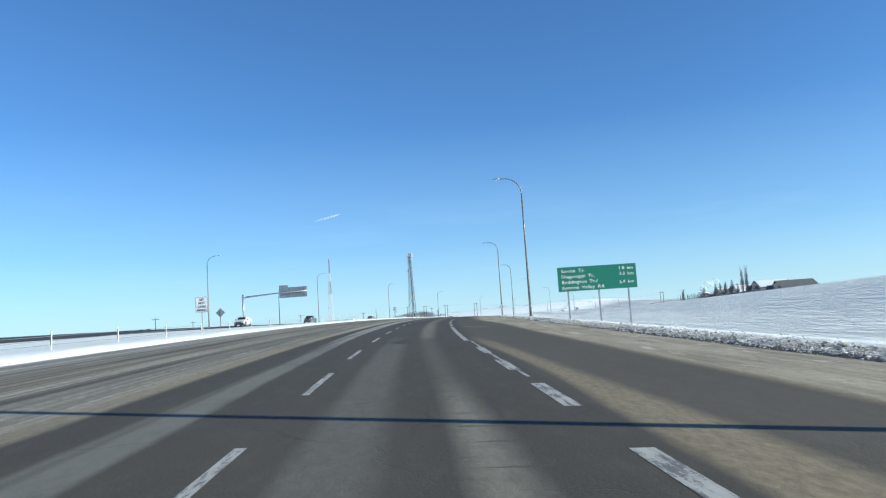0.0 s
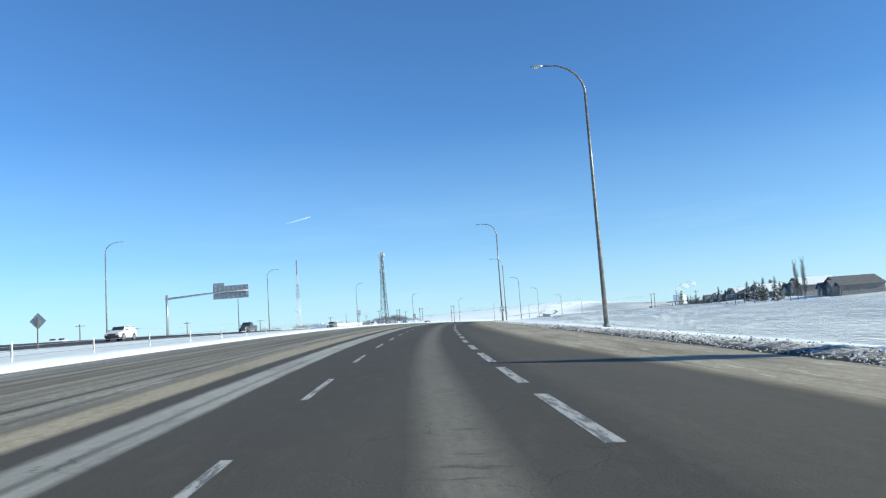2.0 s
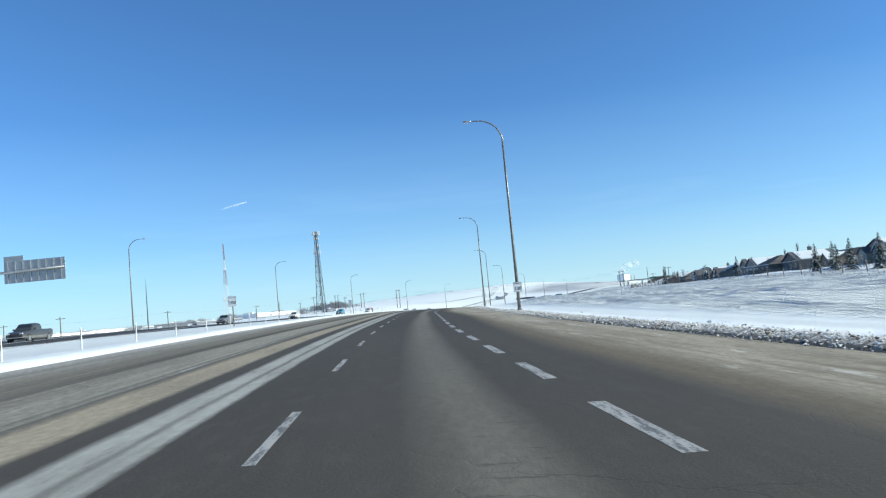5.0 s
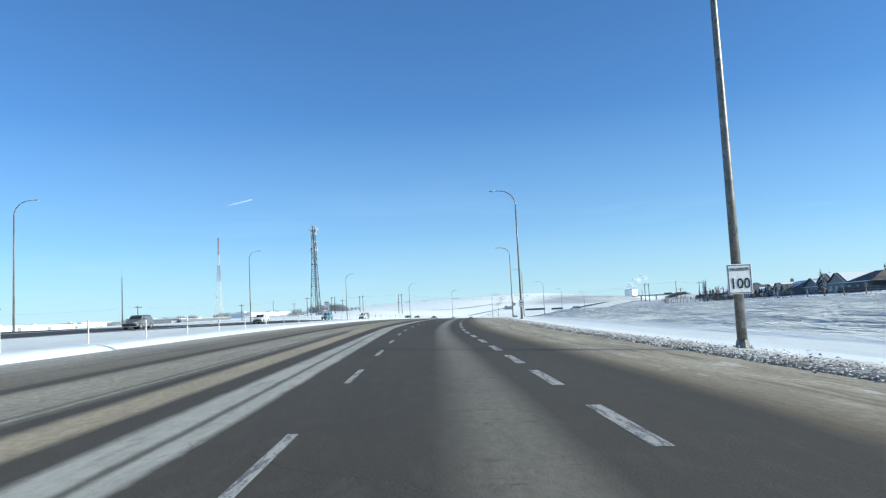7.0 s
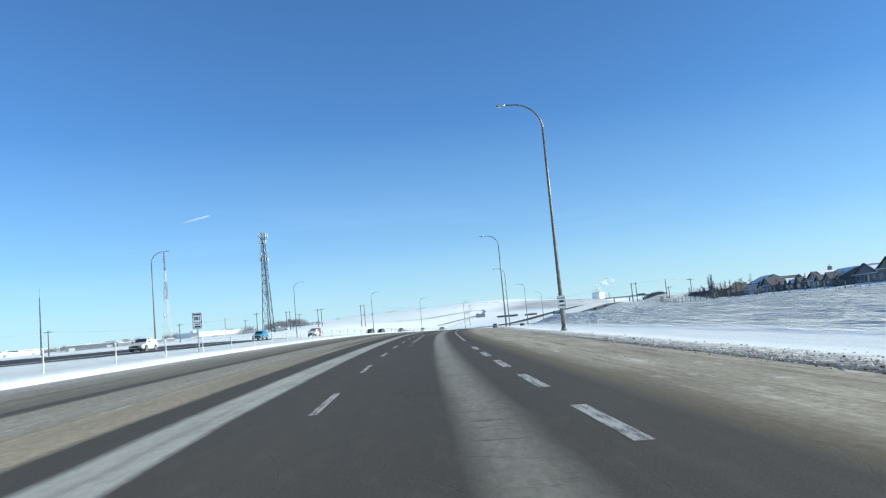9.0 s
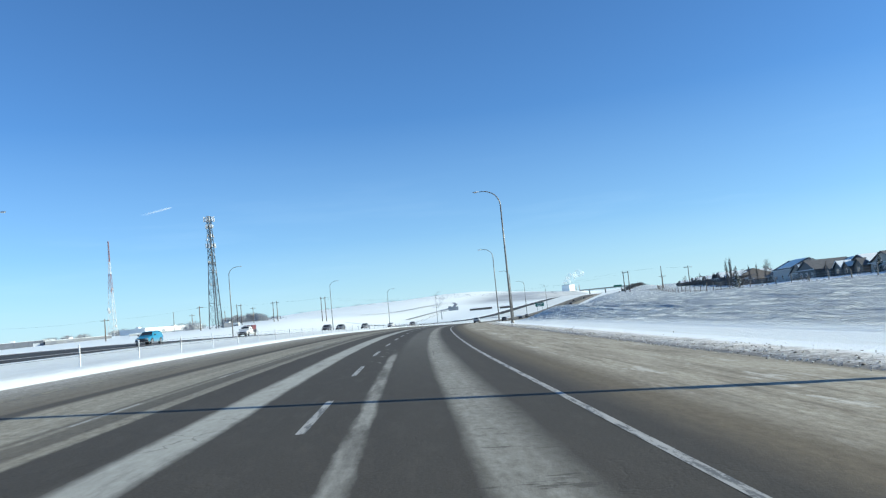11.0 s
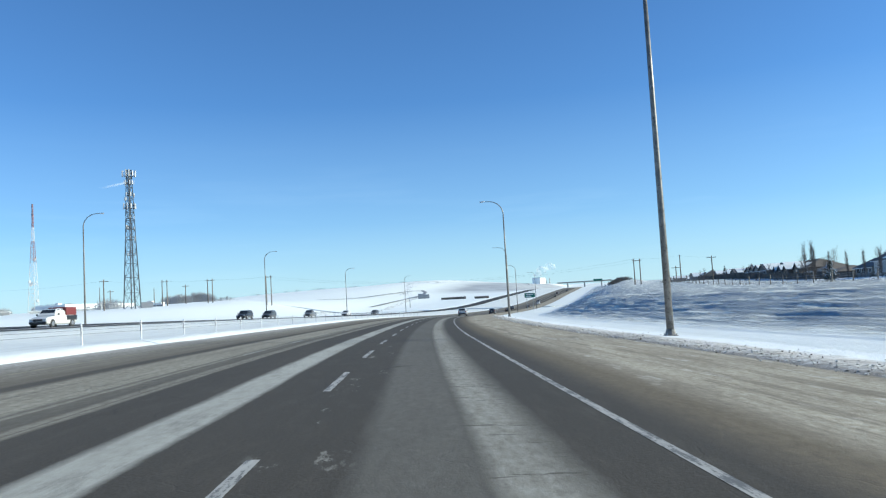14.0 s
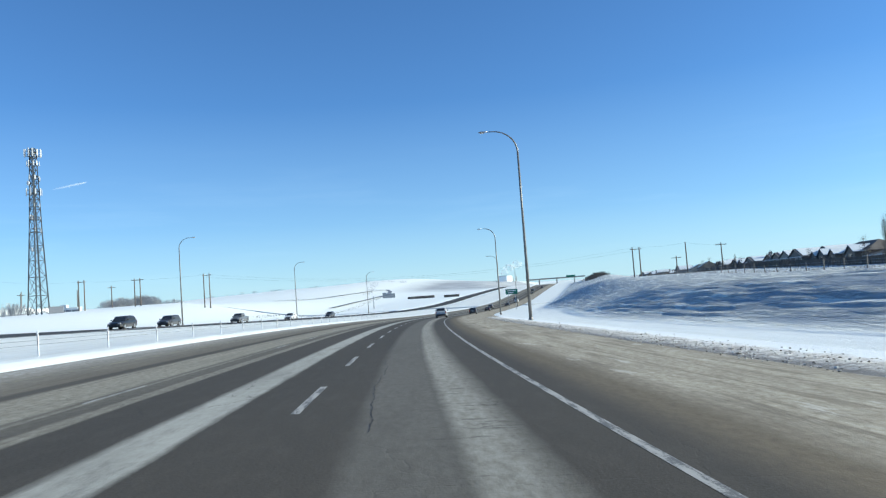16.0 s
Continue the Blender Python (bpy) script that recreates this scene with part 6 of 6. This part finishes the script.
def warehouse(x0, y0, x1, y1, depth, h, mat, label):
    """A long flat-roofed shed whose front runs from one place to the other."""
    a = Vector((x0, y0, 0.0))
    b = Vector((x1, y1, 0.0))
    w = (b - a).length
    zs = [float(ground_z(*along(p.x, p.y), True)) for p in (a, b)]
    t = thing("warehouse", pose(x0, y0, min(zs) - 0.6, 0, 0, math.degrees(math.atan2(b.y - a.y, b.x - a.x))), label, "building", "far industrial buildings")
    Shape().box((w / 2, depth / 2, h / 2), (w, depth, h), 0.05).ob("wall", MAT[mat], t)
    Shape().box((w / 2, depth / 2, h + 0.12), (w + 0.3, depth + 0.3, 0.25), 0.05).ob("roof", MAT["roof_snow"], t)
    n = max(4, int(w / 11))
    for i in range(n):
        x = w * (i + 0.5) / n
        Shape().box((x, -0.04, h * 0.34), (3.4, 0.08, h * 0.62)).ob("door", MAT["clad_white" if mat == "clad_grey" and i % 3 == 0 else "clad_grey"], t)
        Shape().box((w * i / n, -0.06, h / 2), (0.3, 0.12, h)).ob("pilaster", MAT[mat], t)
        if i % 3 == 1:
            Shape().box((x, depth * 0.4, h + 0.75), (2.2, 2.0, 1.0), 0.05).ob("roof_unit", MAT["clad_white"], t)


for row in ((-156, 699, -127, 701, 26, 3.9, "clad_grey", "dark grey warehouse with a snow-covered flat roof"), (-124, 694, -92, 702, 12, 2.7, "clad_mid", "long low grey shed under settled snow"), (-80, 690, -43, 697, 8, 1.7, "clad_pale", "long pale shed with a snowy roof beside bare scrub"), (-29, 664, -20.5, 661, 3, 2.0, "clad_white", "small white site cabin near the cell tower")):
    warehouse(*row)


def low_wall(s, u, w, h):
    t = thing("noise_wall", stand(s, u, 0, -0.1), "low dark timber wall on the far snowy slope", "wall", "low walls on the slope")
    n = max(3, int(w / 3))
    for i in range(n):
        x = -w / 2 + w * (i + 0.5) / n
        Shape().box((x, 0, h / 2), (w / n - 0.05, 0.12, h), 0.01).ob("panel", MAT["wood_pole"], t)
    for i in range(n + 1):
        Shape().box((-w / 2 + w * i / n, 0.1, h / 2 + 0.08), (0.2, 0.2, h + 0.2), 0.02).ob("post", MAT["fence_wood"], t)


def trailer():
    t = thing("site_trailer", stand(261, -126, 8), "small pale site trailer with dark roof boxes", "trailer")
    Shape().box((0, 0, 1.25), (5.2, 2.4, 1.9), 0.06).ob("wall", MAT["clad_white"], t)
    Shape().box((0, 0, 0.15), (4.6, 1.8, 0.3)).ob("skirt", MAT["clad_grey"], t)
    for x in (-1.4, 1.3):
        Shape().box((x, 0, 2.45), (1.3, 1.2, 0.5), 0.04).ob("roof_box", MAT["black_sheet"], t)


trailer()
low_wall(908, -82, 20, 1.9)
low_wall(896, -57, 11, 1.8)


def far_track():
    """Cleared track that climbs the far slope in a bend."""
    knots = [(794, -112), (812, -113), (905, -121), (1004, -133), (1070, -148), (1094, -158), (1070, -166), (1000, -168), (889, -158), (820, -160)]
    k = np.linspace(0, len(knots) - 1, 60)
    s = np.interp(k, range(len(knots)), [a for a, _ in knots])
    u = np.interp(k, range(len(knots)), [b for _, b in knots])
    x, y = plan(s, u)
    d = np.stack([np.gradient(x), np.gradient(y)], 1)
    d /= np.linalg.norm(d, axis=1)[:, None]
    vs, uv = [], []
    for i in range(60):
        for e in (-1.7, 1.7):
            px, py = x[i] - d[i, 1] * e, y[i] + d[i, 0] * e
            vs.append((px, py, float(ground_z(s[i], u[i], True)) + 0.35))
            uv.append((s[i], e))
    ob = mesh_ob("far_track", vs, [(2 * i, 2 * i + 1, 2 * i + 3, 2 * i + 2) for i in range(59)], MAT["clad_grey"], None, False, "", uv)
    tagged(ob, "narrow cleared track on the far snowy slope", "road", "", "structure")


far_track()


def steam_plant():
    x, y, z = 875.0, 2575.0, 40.0
    t = thing("power_plant", pose(x, y, z, 0, 0, 35), "pale square cooling building of a far steam plant", "building")
    Shape().box((0, 0, 12), (30, 30, 32), 0.6).ob("wall", MAT["roof_snow"], t)
    Shape().box((0, 0, 28.6), (29, 29, 1.4), 0.2).ob("roof", MAT["clad_grey"], t)
    for px, h, r in ((30, 30, 1.4), (50, 22, 1.1), (68, 27, 1.2)):
        Shape().tube([(px, 4, -12), (px, 4, h)], [r * 1.3, r], 12).ob("stack", MAT["concrete"], t)
    sh = Shape()
    for c, q in (((-2, 0, 40), 11.0), ((13, 3, 53), 14.0), ((40, -2, 62), 15.0)):
        rings = []
        for e in np.linspace(-1.5, 1.5, 12):
            ring = []
            for a in np.linspace(0, 2 * math.pi, 19)[:-1]:
                d = Vector((math.cos(e) * math.cos(a), math.cos(e) * math.sin(a), 0.75 * math.sin(e)))
                w = q * (1 + 0.5 * noise.noise(d * 1.9 + Vector(c)) + 0.25 * noise.noise(d * 4.5 + Vector(c)))
                ring.append(tuple(Vector(c) + d * w))
            rings.append(ring)
        sh.loft(rings)
    ob = sh.ob("steam_plume", MAT["steam"], None, "", False)
    ob.matrix_world = pose(x, y, z)
    tagged(ob, "thin white steam plume drifting over the far plant", "steam", "", "stuff")


steam_plant()


def overpass():
    s0 = 1240
    x, y = plan(s0, 4)
    z = float(zc(s0)) + 5.6
    t = thing("overpass", pose(float(x), float(y), z, 0, 0, heading(s0)), "concrete road bridge over the far highway", "bridge")
    Shape().box((0, 0, 0.5), (64, 11, 0.8), 0.1).ob("deck", MAT["concrete"], t)
    for k in (-5.3, 5.3):
        Shape().box((0, k, 1.2), (64, 0.35, 0.6), 0.05).ob("parapet", MAT["concrete"], t)
    for px in (-20, 0, 20):
        for k in (-3.4, 0, 3.4):
            Shape().tube([(px, k, -9), (px, k, 0)], 0.55, 10).ob("pier", MAT["concrete"], t)
    Shape().box((16, -5.8, 1.9), (10, 0.15, 2.2)).ob("sign_panel", MAT["green"], t)


overpass()


def contrail():
    a, e, d = radians(-8.69), radians(8.9), 4300.0
    m, nt, b = material("ice_cloud", 1.0)
    b.inputs["Base Color"].default_value = (0.9, 0.92, 0.95, 1)
    tr = nt.nodes.new("ShaderNodeBsdfTransparent")
    mx = nt.nodes.new("ShaderNodeMixShader")
    g = nt.nodes.new("ShaderNodeTexCoord").outputs["Generated"]
    x, _, z = split(nt, g)
    k = math_(nt, "MULTIPLY", ramp(nt, x, [(0.0, 0.0), (0.3, 0.15), (0.9, 0.32), (1.0, 0.0)]), ramp(nt, z, [(0.0, 0.0), (0.5, 1.0), (1.0, 0.0)]))
    nt.links.new(k, mx.inputs[0])
    nt.links.new(tr.outputs[0], mx.inputs[1])
    nt.links.new(b.outputs[0], mx.inputs[2])
    nt.links.new(mx.outputs[0], nt.nodes["Material Output"].inputs[0])
    pts = [(math.cos(q), math.sin(q)) for q in np.linspace(0, 2 * math.pi, 9)[:-1]]
    sh = Shape().loft([[(xx, r * py, r * pz) for py, pz in pts] for xx, r in ((-80, 2.0), (-40, 7.0), (20, 7.0), (70, 4.0), (82, 0.5))])
    ob = sh.ob("contrail", m, None, "", False)
    ob.matrix_world = pose(d * math.sin(a), d * math.cos(a), d * math.tan(e), 0, -13.0, 5)
    tagged(ob, "short white aircraft trail high in the blue sky", "cloud", "", "stuff")


contrail()


# ---- vehicles ----
def loft_side(sections):
    """sections: y, half width low, half width high, z low, z high, rounding."""
    rings = []
    for y, wl, wh, zl, zh, k in sections:
        rings.append([(-wl + k, y, zl), (wl - k, y, zl), (wl, y, zl + k), (wl, y, zl + (zh - zl) * 0.62), (wh, y, zh - k), (wh - k, y, zh), (-wh + k, y, zh), (-wh, y, zh - k), (-wl, y, zl + (zh - zl) * 0.62), (-wl, y, zl + k)])
    return Shape().loft(rings)


def vehicle(kind, m, col_name, paint, label):
    t = thing({"pickup": "pickup_truck", "suv": "suv", "car": "car"}[kind], m, label, "car", "vehicles on the highway")
    L, w, hood, roof, belt = {"pickup": (5.8, 1.0, 1.12, 1.9, 1.22), "suv": (4.75, 0.95, 1.05, 1.72, 1.12), "car": (4.6, 0.9, 0.92, 1.46, 0.98)}[kind]
    f, r = L / 2, -L / 2
    body = [(r, w * 0.9, w * 0.84, 0.5, belt - 0.12, 0.06), (r + 0.12, w * 0.97, w * 0.93, 0.36, belt, 0.08), (r + 0.9, w, w * 0.96, 0.3, belt + 0.02, 0.08), (0.3, w, w * 0.96, 0.3, belt, 0.08), (f - 1.45, w, w * 0.95, 0.3, hood + 0.03, 0.08), (f - 0.5, w * 0.98, w * 0.9, 0.32, hood - 0.06, 0.1), (f - 0.08, w * 0.92, w * 0.82, 0.4, hood - 0.2, 0.1), (f, w * 0.84, w * 0.76, 0.46, hood - 0.36, 0.06)]
    loft_side(body).ob("body", paint, t, flat=True)
    if kind == "pickup":
        c0, c1, c2, c3 = -0.72, -0.55, 0.7, 1.35
    elif kind == "suv":
        c0, c1, c2, c3 = r + 0.12, r + 0.5, 0.35, 1.05
    else:
        c0, c1, c2, c3 = r + 0.75, r + 1.45, 0.3, 1.05
    cab = [(c0, w * 0.9, w * 0.88, belt - 0.1, belt + 0.05, 0.02), (c1, w * 0.9, w * 0.75, belt - 0.1, roof - 0.04, 0.07), ((c1 + c2) / 2, w * 0.92, w * 0.77, belt - 0.1, roof, 0.08), (c2, w * 0.92, w * 0.75, belt - 0.1, roof - 0.05, 0.07), (c3, w * 0.9, w * 0.86, belt - 0.1, belt + 0.02, 0.02)]
    loft_side(cab).ob("cabin", paint, t)

    def quad(name, pts, mat, parent=t, out=(0, 0, 0), th=0.012):
        v = [Vector(p) for p in pts]
        n = (v[1] - v[0]).cross(v[2] - v[0]).normalized()
        a = [p + n * th for p in v]
        d = [p - n * 0.02 for p in v]
        k = len(v)
        fs = [tuple(range(k)), tuple(range(2 * k - 1, k - 1, -1))] + [(i, k + i, k + (i + 1) % k, (i + 1) % k) for i in range(k)]
        Shape().add(a + d, fs).ob(name, mat, parent)

    zt, zb = roof - 0.12, belt + 0.06
    quad("windscreen", [(-w * 0.76, c3 - 0.1, zb), (w * 0.76, c3 - 0.1, zb), (w * 0.66, c2 + 0.06, zt), (-w * 0.66, c2 + 0.06, zt)][::-1], MAT["glass"], th=0.03)
    quad("rear_window", [(-w * 0.74, c0 + 0.05, zb + 0.02), (w * 0.74, c0 + 0.05, zb + 0.02), (w * 0.64, c1 - 0.03, zt), (-w * 0.64, c1 - 0.03, zt)], MAT["glass"], th=0.03)
    mid = (c1 + c2) / 2
    for k in (-1, 1):
        for a0, a1, b0, b1 in ((mid + 0.05, c3 - 0.28, mid + 0.05, c2 - 0.05), (c0 + 0.28, mid - 0.05, c1 + 0.06, mid - 0.05)):
            p = [(k * w * 0.885, a0, zb), (k * w * 0.885, a1, zb), (k * w * 0.785, b1, zt), (k * w * 0.785, b0, zt)]
            quad("side_window", p if k > 0 else p[::-1], MAT["glass"], th=0.02)
        Shape().box((k * (w + 0.1), c3 - 0.35, belt + 0.1), (0.2, 0.12, 0.16), 0.03).ob("mirror", MAT["trim_black"], t)
        Shape().box((k * w * 0.66, f - 0.06, hood - 0.27), (0.36, 0.12, 0.16), 0.03).ob("headlight", MAT["lamp_clear"], t)
        Shape().box((k * w * 0.86, r + 0.05, belt - 0.2), (0.16, 0.12, 0.34), 0.03).ob("tail_light", MAT["lamp_red"], t)
        for y in (f - 0.95, r + 1.0):
            rad = 0.39 if kind != "car" else 0.33
            arch = Shape().tube([(k * (w - 0.12), y, rad), (k * (w + 0.012), y, rad)], rad + 0.07, 18)
            arch.ob("wheel_arch", MAT["trim_black"], t)
            ty = Shape().tube([(k * (w - 0.22), y, rad), (k * (w - 0.17), y, rad), (k * (w + 0.0), y, rad), (k * (w + 0.03), y, rad)], [rad - 0.04, rad, rad, rad - 0.05], 18).ob("wheel", MAT["tyre"], t)
            Shape().tube([(k * (w + 0.015), y, rad), (k * (w + 0.045), y, rad)], [rad * 0.66, rad * 0.6], 14).ob("rim", MAT["rim"], ty)
    Shape().box((0, f - 0.02, 0.5), (w * 1.7, 0.16, 0.26), 0.05).ob("front_bumper", MAT["trim_black"], t)
    Shape().box((0, r + 0.02, 0.52), (w * 1.74, 0.16, 0.26), 0.05).ob("rear_bumper", MAT["trim_black" if kind != "pickup" else "rim"], t)
    Shape().box((0, f - 0.0, hood - 0.34), (w * 0.95, 0.07, 0.22), 0.03).ob("grille", MAT["trim_black"], t)
    Shape().box((0, r - 0.02, 0.82), (0.3, 0.05, 0.15), 0.01).ob("number_plate", MAT["white_sheet"], t)
    if kind == "pickup":
        Shape().box((0, r + 0.95, belt + 0.016), (w * 1.66, 1.75, 0.03)).ob("bed", MAT["trim_black"], t)
    return t


PAINT = {n: paint_mat(n + "_car_paint", c) for n, c in {"white": (0.58, 0.585, 0.585), "silver": (0.42, 0.43, 0.44), "black": (0.018, 0.018, 0.02), "grey": (0.13, 0.135, 0.14), "blue": (0.03, 0.22, 0.36), "dark": (0.05, 0.052, 0.056), "red": (0.17, 0.025, 0.02)}.items()}
WORDS = {"pickup": "pickup truck", "suv": "sport utility vehicle", "car": "sedan"}
for s, lane, kind, col in ((133, -37, "suv", "white"), (192, -40.5, "pickup", "dark"), (247, -37, "suv", "grey"), (296, -37, "suv", "white"), (345, -37, "suv", "blue"), (392.5, -39, "pickup", "white"), (456, -39, "suv", "black"), (471, -39, "suv", "dark"), (508, -40.5, "pickup", "grey"), (533, -37.2, "suv", "white"), (582, -40.5, "suv", "dark")):
    x, y = plan(s, lane)
    laden = kind == "pickup" and col == "white"
    v = vehicle(kind, pose(float(x), float(y), float(on_z(s, lane)) + 0.03, 0, 0, heading(s) + 180), col, PAINT[col], f"{col} {WORDS[kind]} " + ("carrying a red box" if laden else "grimy with road salt") + " on the oncoming lanes")
    if laden:
        Shape().box((0, -1.85, 1.62), (1.95, 2.1, 0.85), 0.05).ob("load_box", PAINT["red"], v)
        Shape().box((0, -1.85, 0.92), (2.04, 2.12, 0.5), 0.04).ob("bed_side", PAINT["black"], v)
for s, u, kind, col in ((492, 0.2, "suv", "silver"), (560, 3.6, "suv", "dark"), (622, 3.6, "car", "black"), (668, 0.2, "suv", "grey"), (700, 3.6, "car", "dark"), (742, 3.6, "pickup", "white"), (775, 0.2, "suv", "dark"), (850, 3.6, "car", "black"), (905, 0.2, "suv", "dark"), (960, 3.6, "suv", "grey")):
    x, y = plan(s, u)
    vehicle(kind, pose(float(x), float(y), float(road_z(s, u)) + 0.01, 0, 0, heading(s)), col, PAINT[col], f"{col} {WORDS[kind]} seen from behind on the road ahead")
